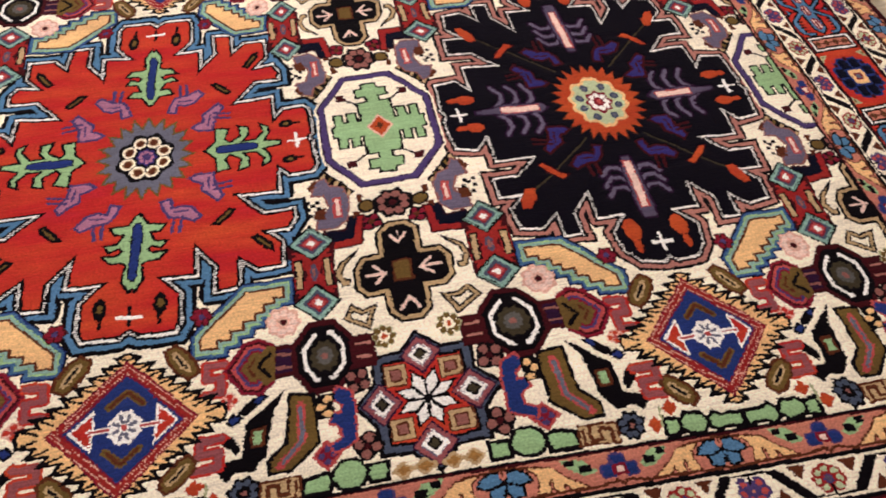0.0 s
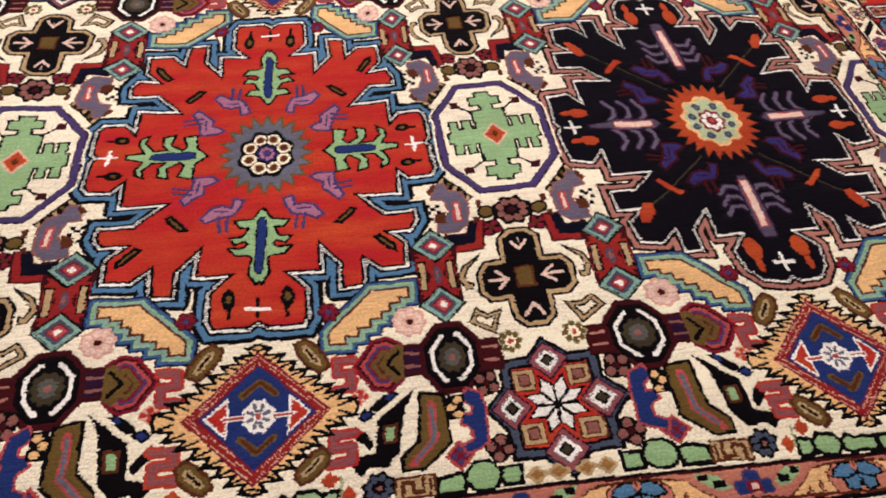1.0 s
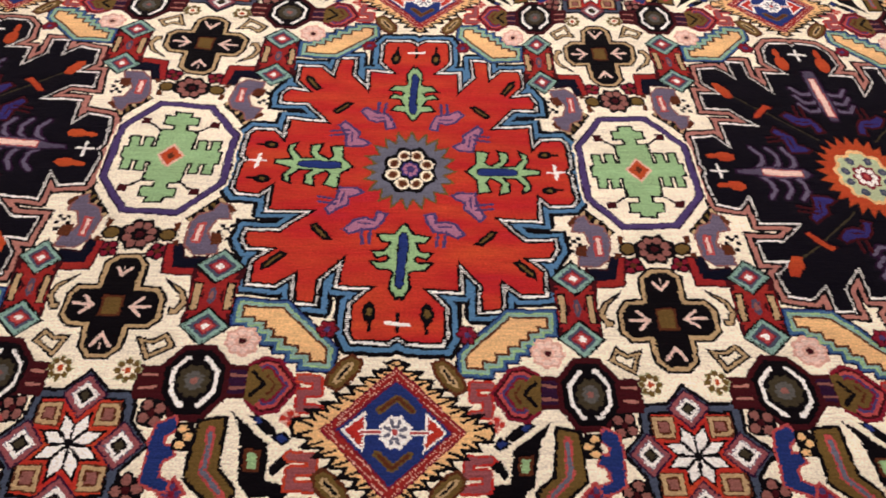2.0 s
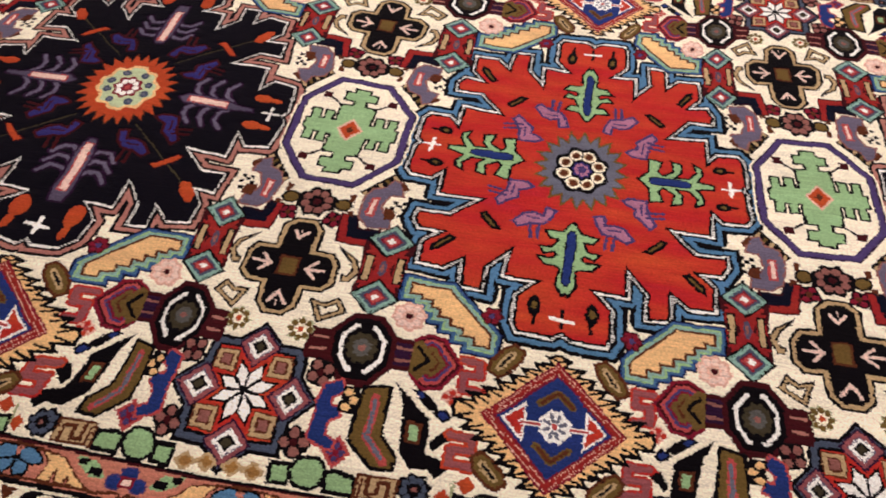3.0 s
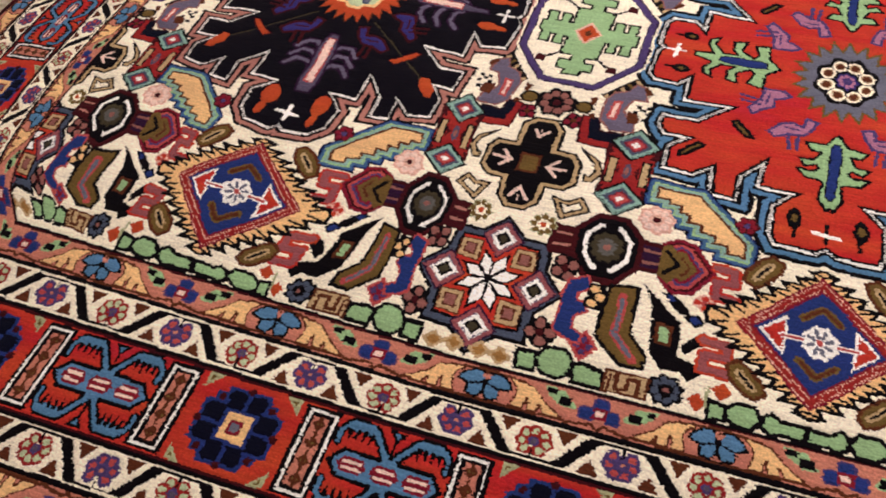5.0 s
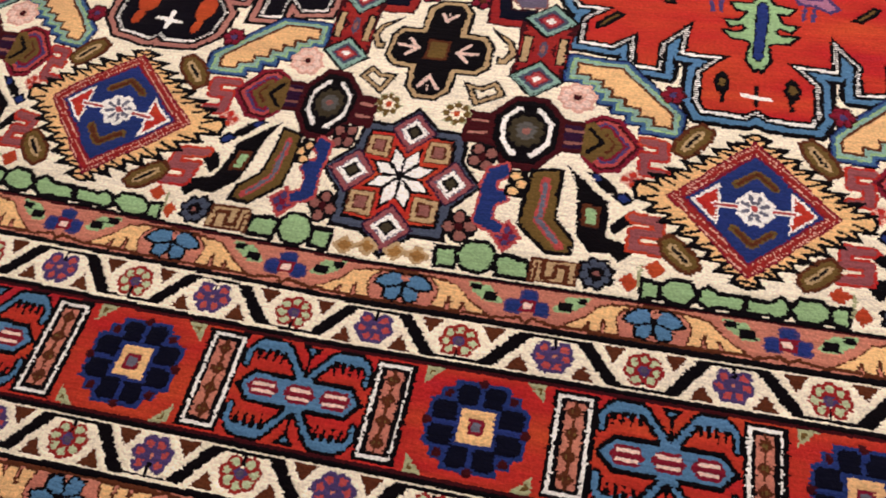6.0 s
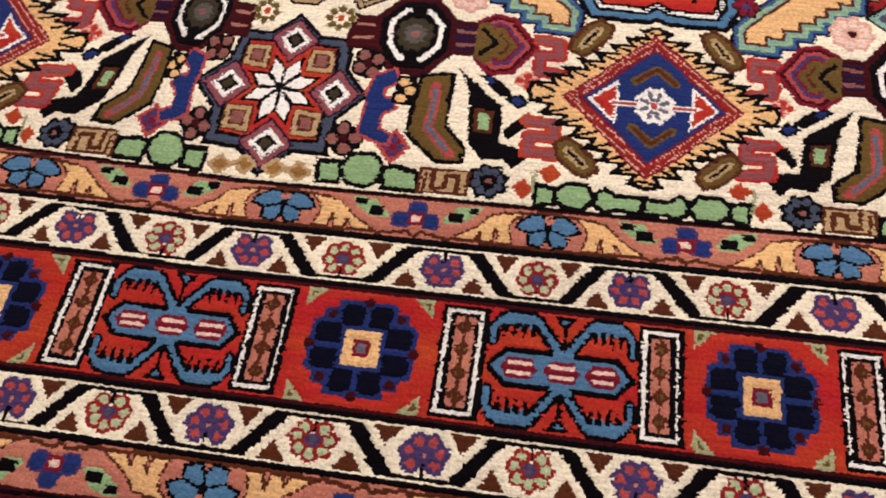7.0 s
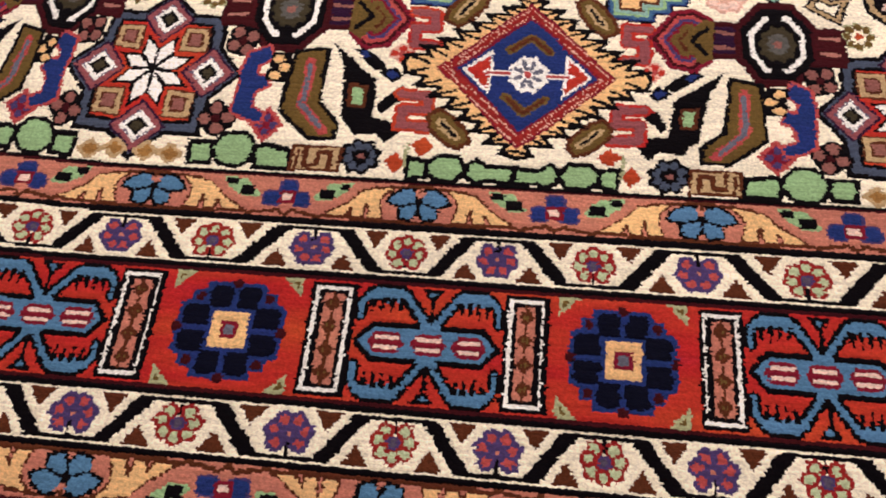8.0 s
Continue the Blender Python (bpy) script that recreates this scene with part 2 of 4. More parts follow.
class Brush:
    """Paints woven shapes on a set of knots that have local coordinates in centimetres."""

    def __init__(self, index, x, y):
        self.index, self.x, self.y, self.part = index, x, y, None

    def near(self, x0, y0, x1, y1):
        k = np.nonzero((self.x > x0) & (self.x < x1) & (self.y > y0) & (self.y < y1))[0]
        return k

    def lay(self, k, yarn_name):
        i = self.index[k]
        colour[i] = CODE[yarn_name]
        if self.part is not None:
            owner[i] = self.part[k] if isinstance(self.part, np.ndarray) else self.part

    def poly(self, pts, bands, mirror=""):
        """bands: (distance, yarn) from the inside out; a knot takes the first band that reaches it."""
        for m in {"": ((1, 1),), "x": ((1, 1), (-1, 1)), "y": ((1, 1), (1, -1)), "xy": ((1, 1), (-1, 1), (1, -1), (-1, -1))}[mirror]:
            q = [(a * m[0], b * m[1]) for a, b in pts]
            r = 2.4 * max(0, bands[-1][0]) + 0.1
            k = self.near(min(a for a, _ in q) - r, min(b for _, b in q) - r, max(a for a, _ in q) + r, max(b for _, b in q) + r)
            if len(k):
                d, steep = signed(self.x[k], self.y[k], q)
                low = -1e9
                for reach, c in bands:
                    if c:
                        ring = (d > low) & (d <= reach)
                        self.lay(k[ring], c.rstrip("*").split("+")[0])
                        if "+" in c:  # a rope of two yarns, knot about
                            weave = (self.index[k] // NX + self.index[k] % NX) % 3 == 0
                            self.lay(k[ring & weave], c.split("+")[1])
                        if c.endswith("*"):  # a line of single light knots on dark, where the edge runs up the warp
                            rows = self.index[k] // NX
                            self.lay(k[ring & steep & (rows % 2 == 0)], "ink")
                    low = reach

    def disc(self, x, y, rx, ry, bands, wave=(0, 0.0, 0.0)):
        """An ellipse, with lobes by wave (count, depth, turn); bands run from the middle out as shares of the radius."""
        r = bands[-1][0] * (1 + wave[1])
        k = self.near(x - rx * r - 0.2, y - ry * r - 0.2, x + rx * r + 0.2, y + ry * r + 0.2)
        a, b = (self.x[k] - x) / rx, (self.y[k] - y) / ry
        d = np.hypot(a, b) / (1 + wave[1] * np.cos(wave[0] * (np.arctan2(b, a) - wave[2])))
        low = -1
        for reach, c in bands:
            if c:
                self.lay(k[(d > low) & (d <= reach)], c)
            low = reach

    def line(self, pts, width, c):
        k = self.near(min(a for a, _ in pts) - width, min(b for _, b in pts) - width, max(a for a, _ in pts) + width, max(b for _, b in pts) + width)
        d = np.full(len(k), 1e9)
        for (ax, ay), (bx, by) in zip(pts, pts[1:]):
            ex, ey = bx - ax, by - ay
            h = np.clip(((self.x[k] - ax) * ex + (self.y[k] - ay) * ey) / (ex * ex + ey * ey + 1e-9), 0, 1)
            d = np.minimum(d, np.hypot(self.x[k] - ax - h * ex, self.y[k] - ay - h * ey))
        self.lay(k[d <= width / 2], c)

    def rect(self, x0, y0, x1, y1, bands):
        self.poly([(x0, y0), (x1, y0), (x1, y1), (x0, y1)], bands)

    def flower(self, x, y, rx, ry, petals, petal, edge, heart, eye=0.32, turn=0.0):
        """A small rosette of separate petals round a heart."""
        self.disc(x, y, rx, ry, [(1.0, edge)] if edge else [(0.1, petal)], (petals, 0.10, turn))
        for i in range(petals):
            a = turn + i * 2 * math.pi / petals
            w = min(0.33, 1.8 / petals)
            self.disc(x + 0.62 * rx * math.cos(a), y + 0.62 * ry * math.sin(a), rx * w, ry * w, [(1.0, petal)])
        self.disc(x, y, rx * eye, ry * eye, [(1.0, heart)])

    def star(self, x, y, rx, ry, tips, inner, bands, turn=0.0):
        pts = []
        for i in range(tips * 2):
            a, r = turn + i * math.pi / tips, 1.0 if i % 2 == 0 else inner
            pts.append((x + rx * r * math.sin(a), y + ry * r * math.cos(a)))
        self.poly(pts, bands)


# --- the field, folded: the design mirrors at every medallion and halfway between, and across its middle line
cell = np.round(U / 76).astype(int)
S, W = np.abs(U - cell * 76), np.abs(V)
side = (U > cell * 76).astype(int)
half = np.floor(U / 76).astype(int)
far = (V > 0).astype(int)
lift = 5.3 * np.maximum(0, -0.43 - gx)  # the near border creeps inwards towards one end
sag = 4.1 * np.maximum(0, gx - 0.33)  # and sags outwards towards the other
q_low, q_high = (EDGE_Y - gy) * 100 + lift - sag, V - EDGE_V
q_low = np.where(q_low > 0, q_low * 22.8 / (22.8 + lift), q_low)
q_end = (np.abs(U) - EDGE_U) * 1.2
border = np.maximum(np.maximum(q_low, q_high), q_end)
in_field = (border <= 0).ravel()
colour[:] = CODE["cream"]


def field_brush(where=None):
    k = np.nonzero(in_field if where is None else in_field & where.ravel())[0]
    return Brush(k, S.ravel()[k], W.ravel()[k]), k


def number(brush, k, name, label, kind, above=None):
    """Gives each repeat of a motif its own part number. kind: m medallion, o octagon, d on a medallion's axis, s halfway, q anywhere else."""
    key = {"m": cell * 4, "o": half * 4, "d": cell * 4 + far, "s": half * 4 + far, "q": (cell * 2 + side) * 4 + far}[kind].ravel()[k]
    keys = np.unique(key)
    first = len(PARTS)
    parent = {}
    if above is not None:
        up = above.ravel()[k]
        for v in keys:
            parent[v] = int(up[key == v][0])
    for v in keys:
        PARTS.append((name, label, parent.get(v, 0)))
    brush.part = (np.searchsorted(keys, key) + first).astype(np.int32)


def motif(name, label, kind, where=None, above=None):
    b, k = field_brush(where)
    number(b, k, name, label, kind, above)
    return b


BODY = [(0, 33.7), (1.5, 34.8), (5.6, 34.7), (6.2, 33.6), (6.2, 28.9), (3.2, 25.3), (8.2, 25.4), (8.1, 19.4), (11.9, 24.4), (11.7, 28.7), (14.0, 28.5),
        (14.4, 22.8), (17.3, 25.6), (20.4, 25.4), (20.6, 21.6), (17.7, 18.5), (21.8, 18.6), (22.7, 17.0), (22.6, 15.6), (18.3, 15.7), (13.7, 10.3), (20.7, 10.6), (21.0, 4.6), (23.2, 7.3), (26.0, 7.2), (26.7, 6.2), (26.7, 1.1), (25.9, 0), (0, 0)]
DARK_BODY = [(0, 34.2), (1.0, 35.3), (4.4, 34.9), (6.0, 33.0), (6.5, 29.2), (3.6, 25.8), (8.0, 25.8), (8.2, 19.8), (11.8, 24.4), (11.6, 28.6), (14.0, 28.5),
             (14.0, 23.6), (16.9, 26.6), (20.0, 26.0), (20.4, 22.2), (17.8, 19.2), (21.7, 19.3), (22.0, 15.4), (18.1, 15.5), (14.0, 11.1), (20.7, 11.4), (20.9, 5.0), (23.2, 8.2), (26.6, 7.6), (27.2, 1.4), (26.6, 0), (0, 0)]
RED, BLACK = (cell % 2 == 0), (cell % 2 != 0)
medal_id = np.zeros(gx.shape, np.int32)


def medallion(where, label, body, bands):
    b = motif("medallion", label, "m", where)
    b.poly(body, bands)
    medal_id.ravel()[b.index] = b.part


medallion(RED, "red stepped medallion outlined in white and blue", BODY, [(0, "red"), (0.38, "ink"), (0.8, "white*"), (1.2, "ink"), (1.95, "sky"), (2.6, "ink")])
medallion(BLACK, "blue-black stepped medallion outlined in white and pink", DARK_BODY, [(0, "night"), (0.4, "white*"), (0.8, "ink"), (1.5, "salmon"), (1.95, "ink")])

TREE_S = [(0, 12.3), (0.5, 12.7), (1.4, 14.7), (4.1, 15.0), (3.2, 16.5), (1.8, 16.6), (2.6, 18.2), (4.6, 18.4), (3.7, 19.9), (2.3, 19.3), (1.9, 19.9), (2.6, 20.5), (4.6, 20.5), (3.6, 22.1), (1.9, 22.2), (1.3, 22.6), (1.5, 25.6), (0.4, 27.9), (-1, 26), (-1, 13)]
TREE_E = [(9.3, 0), (11.2, 1.9), (11.3, 5.2), (13.6, 4.7), (12.9, 2.3), (13.6, 1.5), (15.4, 2.8), (14.9, 5.2), (16.8, 4.7), (16.8, 2.6), (15.9, 1.5), (17.9, 1.5), (19.2, 3.2), (18.7, 5.0), (20.2, 4.2), (20.3, 2.8), (19.4, 1.0), (22.0, 0.5), (22.0, -.6), (11, -1)]
b = motif("tree_motif", "small upright leaf tree woven in the medallion", "d", RED, medal_id)
b.poly(TREE_S, [(-0.26, "green"), (0.16, "ink")])
b.poly([(-1, 14.4), (0.3, 14.4), (0.6, 15.4), (0.6, 24.6), (0.2, 25.6), (-1, 25.6)], [(0, "royal"), (0.18, "ink")])
b = motif("tree_motif", "small sideways leaf tree woven in the medallion", "q", RED, medal_id)
b.poly(TREE_E, [(-0.26, "green"), (0.16, "ink")])
b.poly([(11.4, -1), (11.4, 0.5), (12.4, 0.8), (17.2, 0.8), (18.2, 0.4), (18.2, -1)], [(0, "royal"), (0.18, "ink")])
b = motif("tree_motif", "small grey feathered sprig with a pale pink stem", "d", BLACK, medal_id)
for y in (15.6, 17.8, 20.0):
    feather = [(0.4, y + 2.0), (2.0, y + 0.3), (3.6, y + 0.2), (4.9, y + 1.9)]
    b.line(feather, 1.3, "plum")
    b.line(feather, 0.65, "smoke")
b.poly([(-1, 13.4), (0.6, 13.6), (1.2, 16.0), (1.2, 24.8), (0.9, 26.8), (-1, 27.0)], [(0, "dusk"), (0.35, "plum")])
b.rect(-1, 14.6, 0.55, 24.6, [(0, "petal"), (0.22, "rose")])
b = motif("tree_motif", "small grey feathered sprig with a pale pink stem", "q", BLACK, medal_id)
for x in (10.7, 13.3, 16.0):
    feather = [(x + 2.4, 0.4), (x + 0.6, 2.2), (x + 0.4, 4.0), (x + 1.6, 5.8)]
    b.line(feather, 1.3, "plum")
    b.line(feather, 0.65, "smoke")
b.poly([(9.2, 0), (10.4, 1.1), (16.6, 1.2), (18.6, 0.6), (21.6, 0.3), (21.6, -1), (9.2, -1)], [(0, "dusk"), (0.3, "plum")])
b.rect(10.8, -1, 17.2, 0.6, [(0, "petal"), (0.22, "rose")])
for where, fill, edge in ((RED, "mauve", "purple"), (BLACK, "indigo", "maroon")):
    b = motif("angular_ornament", "small angular ornament near the medallion's heart", "q", where, medal_id)
    b.poly([(3.3, 10.6), (4.3, 10.3), (4.6, 12.4), (6.2, 11.9), (7.6, 12.4), (8.9, 14.2), (8.2, 14.9), (6.5, 14.0), (4.6, 13.7), (3.8, 12.4)], [(0, fill), (0.46, edge)])
    for a, c in ((5.2, 5.0), (6.4, 6.2)):
        b.line([(a, 14.1), (c, 17.0)], 0.55, edge)
    b.line([(5.0, 12.9), (7.2, 12.9)], 0.3, edge)
    b = motif("angular_ornament", "small angular ornament near the medallion's heart", "q", where, medal_id)
    b.poly([(7.5, 5.9), (8.3, 5.3), (10.7, 5.2), (11, 7.6), (12.3, 10.1), (11.7, 10.9), (10.3, 9.5), (9.3, 8.7), (9.4, 7), (8.3, 6.5)], [(0, fill), (0.46, edge)])
    for a, c in ((8.0, 7.4), (9.0, 8.5)):
        b.line([(11.0, a), (13.8, c)], 0.5, edge)
    b.line([(10.1, 6.2), (10.3, 8.6)], 0.3, edge)

b = motif("leaf_fleck", "small black lozenge with an olive middle", "q", RED, medal_id)
b.poly([(11.0, 16.3), (11.8, 15.1), (13.3, 13.5), (13.9, 13.8), (13.2, 14.9), (11.7, 16.4)], [(-0.22, "olive"), (0.36, "ink")])
b = motif("leaf_fleck", "small black lozenge with an olive middle", "q", RED, medal_id)
b.poly([(16.8, 19.9), (17.4, 19.5), (19.4, 21.9), (19.3, 22.7), (18.6, 22.4)], [(-0.22, "olive"), (0.36, "ink")])
b = motif("bud_motif", "black bud with an olive middle", "q", RED, medal_id)
b.disc(3.9, 30.1, 0.95, 1.9, [(0.4, "olive"), (1, "ink")])
b.line([(3.8, 32), (3.8, 33.3)], 0.6, "ink")
b = motif("bud_motif", "black bud with an olive middle", "q", RED, medal_id)
b.disc(23.2, 4.1, 1.3, 0.95, [(0.35, "olive"), (1, "ink")])
b.line([(24, 4.0), (25.4, 4.0)], 0.5, "ink")
b = motif("leaf_fleck", "orange leaf on a thin stem", "q", BLACK, medal_id)
b.line([(5.0, 8.5), (12.0, 15.0), (16.5, 19.0)], 0.28, "shade")
b.poly([(10.2, 16.2), (11.3, 15.6), (13.6, 13.3), (14.4, 13.4), (13.4, 14.9), (11.2, 16.9)], [(0, "orange"), (0.2, "maroon")])
b = motif("leaf_fleck", "orange leaf on a thin stem", "q", BLACK, medal_id)
b.poly([(16.2, 18.5), (17.5, 18.2), (18.9, 20.5), (19.0, 22.3), (17.9, 22.4), (16.4, 20.4)], [(0, "orange")])
b = motif("bud_motif", "orange bud", "q", BLACK, medal_id)
b.disc(3.8, 29.0, 1.25, 2.1, [(1, "orange")])
b.disc(3.9, 32.2, 0.6, 1.4, [(1, "orange")])
b = motif("bud_motif", "orange bud", "q", BLACK, medal_id)
b.disc(22.6, 3.4, 1.6, 1.0, [(1, "orange")])
b.disc(24.7, 3.4, 1.0, 0.55, [(1, "orange")])
for where, bar in ((RED, "ink"), (BLACK, "white")):
    b = motif("cross_motif", "small white cross", "d", where, medal_id)
    b.line([(0, 30.3), (0, 33.2)], 0.55, bar)
    b.rect(-2, 31.6, 1.7, 32.2, [(0, "white")])
    b = motif("cross_motif", "small white cross", "q", where, medal_id)
    b.line([(23.3, 0), (26.0, 0)], 0.45, "white")
    b.line([(24.6, 0), (24.6, 1.5)], 0.6, "white")

b = motif("rosette", "round rosette of eight cream petals on a blue-grey sunburst", "m", RED, medal_id)
b.star(0, 0, 7.6, 9.2, 20, 0.76, [(-0.1, "grey"), (0.25, "olive")])
b.disc(0, 0, 4.5, 5.5, [(1, "ink")], (8, 0.07, math.pi / 8))
for i in range(8):
    a = math.pi / 8 + i * math.pi / 4
    b.disc(2.95 * math.cos(a), 3.6 * math.sin(a), 1.3, 1.5, [(0.5, "brown"), (0.62, "tan"), (0.9, "cream"), (1.0, "ink")])
b.flower(0, 0, 1.5, 1.75, 8, "mauve", "indigo", "purple")
b = motif("rosette", "round pale green rosette on an orange sunburst", "m", BLACK, medal_id)
b.star(0, 0, 7.7, 9.3, 26, 0.78, [(0.1, "orange"), (0.25, "brown")])
b.disc(0, 0, 4.9, 5.9, [(0.88, "pale"), (1, "yellow")], (10, 0.07, 0.2))
for i in range(8):
    a = i * math.pi / 4 + 0.3
    b.disc(3.35 * math.cos(a), 4.1 * math.sin(a), 0.72, 0.82, [(0.4, "grey"), (1, "slate")])
b.flower(0, 0, 2.3, 2.7, 8, "white", "crimson", "rose", 0.2)

# octagons between the medallions
b = motif("octagon_panel", "ivory octagon with a purple frame", "o")
b.poly([(38 - 4.4, -12.9), (38 + 4.4, -12.9), (47.5, -6), (47.5, 6), (42.4, 12.9), (33.6, 12.9), (28.5, 6), (28.5, -6)], [(-1.25, "cream"), (-1.1, "plum"), (-0.15, "purple"), (0.1, "plum"), (0.45, "cream")])
oct_id = np.zeros(gx.shape, np.int32)
oct_id.ravel()[b.index] = b.part
b = motif("stepped_cross", "pale green stepped cross with a black outline", "o", None, oct_id)
b.poly([(38, 10.3), (36.8, 10.3), (36.8, 9.3), (35.4, 9.2), (35.4, 7.4), (37.0, 7.3), (37.0, 6.0), (35.2, 5.9), (35.2, 1.7), (34.5, 1.7), (34.5, 3.8), (33.2, 3.8), (33.2, 1.7), (32.4, 1.7), (32.4, 3.8), (31.1, 3.8), (31.1, 1.3), (30.5, 1.2),
        (30.5, -2), (39, -2), (39, 10.3)], [(-0.1, "green"), (0.26, "ink")])
b.poly([(38, 2.3), (36.2, 0), (38, -2.3), (40, 0)], [(-0.9, "brown"), (-0.1, "orange"), (0.3, "blush")])
b = motif("square_bud", "small dark square bud on a stalk", "q", None, oct_id)
b.line([(35.4, 5.6), (33.0, 7.6)], 0.4, "ink")
b.rect(31.9, 7.0, 33.4, 8.5, [(0, "maroon")])
b = motif("checked_strip", "short slanting strip of olive and cream checks", "q")
b.poly([(28.1, 7.9), (32.4, 13.4), (31.2, 14.6), (27.0, 9.6)], [(-0.3, "ink"), (0, "ink")])
for i, c in enumerate(("tan", "olive", "tan", "olive", "tan")):
    x, y = 27.8 + i * 0.88, 9.2 + i * 1.1
    b.poly([(x - 0.4, y + 0.5), (x - 0.05, y + 0.85), (x + 0.65, y - 0.15), (x + 0.3, y - 0.5)], [(0.05, c)])

# crosses, hourglasses and small figures above the stars
b = motif("cross_panel", "black cross with a tan outline and white sprigs", "s")
b.poly([(42, 20.4), (36.4, 20.6), (34.6, 22.4), (34.6, 26.4), (32, 26.6), (30.7, 28.6), (30.6, 32.5), (32.2, 34.2), (34.6, 34.2), (34.8, 37.5), (36.4, 39.2), (42, 39.3)], [(-1.0, "ink"), (-0.42, "tan"), (0, "ink")])
b.rect(36.5, 28.2, 41, 32.0, [(-0.35, "olive"), (0, "brown")])
for pts in ([(38.2, 22.6), (38.2, 25.0)], [(36.9, 23.4), (38.2, 25.1)], [(32.6, 30.2), (35.4, 30.2)], [(33.9, 28.7), (35.3, 30.2), (33.9, 31.7)], [(38.2, 37.6), (38.2, 34.8)], [(36.7, 37.0), (38.2, 34.8)]):
    b.line(pts, 0.5, "petal")
b = motif("bracket_motif", "tan bracket outlined in black", "q")
b.poly([(32.1, 24.7), (31.4, 25.9), (29.7, 27.7), (29.2, 29.1), (29.6, 30.3), (30.4, 30.2), (30.2, 31.6), (28.9, 31.6), (27.9, 29.3), (28.9, 27.0)], [(-0.3, "tan"), (0, "ink")])
b = motif("bracket_motif", "ivory wing outlined in tan and black", "q")
b.poly([(33.6, 35.2), (31.9, 39.6), (28.0, 37.0), (29.6, 34.5), (31.2, 35.7)], [(-1.0, "cream"), (-0.72, "ink"), (-0.32, "tan"), (0, "ink")])
b = motif("flower_motif", "pink flower with dark outlines", "s")
b.flower(38, 17.0, 2.9, 2.9, 8, "clay", "ink", "maroon", 0.2, math.pi / 8)
b = motif("dot_motif", "round olive dot", "q")
b.disc(33.9, 16.9, 1.45, 1.35, [(0.72, "olive"), (1, "ink")])
b = motif("flower_motif", "small dark red flower", "q")
b.flower(34.5, 20.1, 1.55, 1.6, 4, "crimson", "ink", "brown", 0.3, 0.5)
b = motif("corner_bar", "blue-black bar in a red angle", "q")
b.poly([(27.4, 20.9), (27.8, 24.4), (32.7, 23.9), (33.3, 18.7), (31.2, 18.7), (30.6, 21.2)], [(0, "brick"), (0.3, "maroon")])
b.poly([(27.3, 20.8), (27.5, 23.3), (31.7, 22.9), (32.4, 18.6), (31.1, 18.6), (30.5, 21.2)], [(0, "navy")])
b = motif("hourglass_motif", "red hourglass between two green-edged diamonds", "q")
b.poly([(21.6, 22.8), (28.5, 23.2), (28.1, 28.0), (28.2, 33.6), (21.3, 33.2), (22.1, 28.0)], [(0.1, "maroon")])
b.poly([(22.4, 24.0), (27.8, 24.0), (26.0, 28.1), (27.8, 32.2), (22.4, 32.2), (24.2, 28.1)], [(0, "brick")])
for x in (22.85, 27.2):
    b.rect(x - 0.75, 25.0, x + 0.75, 31.4, [(0, "brick")])
    b.rect(x - 0.38, 25.9, x + 0.38, 30.6, [(0, "tan"), (0.25, "ink")])
b.disc(25.1, 28.1, 0.55, 1.5, [(0.5, "clay"), (1, "dusk")])
for y in (22.6, 33.5):
    b.poly([(25.1, y - 3.0), (28.1, y), (25.1, y + 3.0), (22.1, y)], [(-1.25, "rose"), (-1.0, "crimson"), (-0.55, "slate"), (-0.2, "aqua"), (0.08, "aqua+ink"), (0.36, "ink")])
    b.rect(24.6, y - 0.2, 25.6, y + 0.2, [(0.06, "white")])
    b.rect(24.9, y - 0.5, 25.3, y + 0.5, [(0.05, "white")])
b = motif("angular_ornament", "grey angular ornament with a pink bar", "q")
b.poly([(28.1, 9.7), (26.7, 10.3), (25.9, 13.1), (27.7, 13.4), (28.5, 15.9), (27.9, 17.2), (26.6, 18.0), (26.2, 20.2), (29.3, 20.4), (30.9, 18.8), (31.5, 14.6), (30.7, 12.4), (28.8, 11.6)], [(-0.1, "smoke"), (0.2, "clay")])
b.rect(29.0, 14.2, 30.3, 18.2, [(-0.4, "petal"), (0, "rose")])
for pts in ([(32.6, 14.2), (33.6, 14.4), (33.2, 15.9), (32.5, 15.8)], [(26.2, 16.4), (28.0, 15.9), (27.6, 18.4), (25.8, 18.2)], [(31.9, 17.6), (33.2, 18.0), (31.7, 19.0)], [(25.3, 11.4), (26.6, 9.8), (26.9, 10.6), (25.8, 12.2)]):
    b.poly(pts, [(0, "brown")])
for x, y in ((25.3, 14.5), (26.0, 15.2), (25.2, 15.9), (26.6, 14.6), (25.5, 17.2), (26.9, 15.9)):
    b.rect(x - 0.3, y - 0.3, x + 0.3, y + 0.3, [(0.05, "ink")])

# stepped yellow corner leaves round the medallions
b = motif("stepped_leaf", "yellow stepped leaf edged in green and blue", "q")
b.poly([(20.3, 31.6), (20.3, 30.1), (15.5, 30.2), (9.3, 36.8), (9.4, 38.5), (11.1, 38.5), (11.1, 37.4), (12.8, 37.4), (12.8, 36.1), (14.5, 36.1), (14.5, 34.8), (16.0, 34.8), (16.0, 33.6), (17.3, 33.6), (17.3, 32.4), (18.8, 32.4), (18.8, 31.6)],
       [(0, "yellow"), (0.36, "brown"), (0.75, "aqua"), (1.0, "green"), (1.4, "blue"), (1.58, "royal"), (1.78, "ink")])
b = motif("flower_motif", "pale pink flower with a dark red eye", "q")
b.disc(20.0, 35.9, 2.3, 2.5, [(1.0, "blush")], (8, 0.07, 0.2))
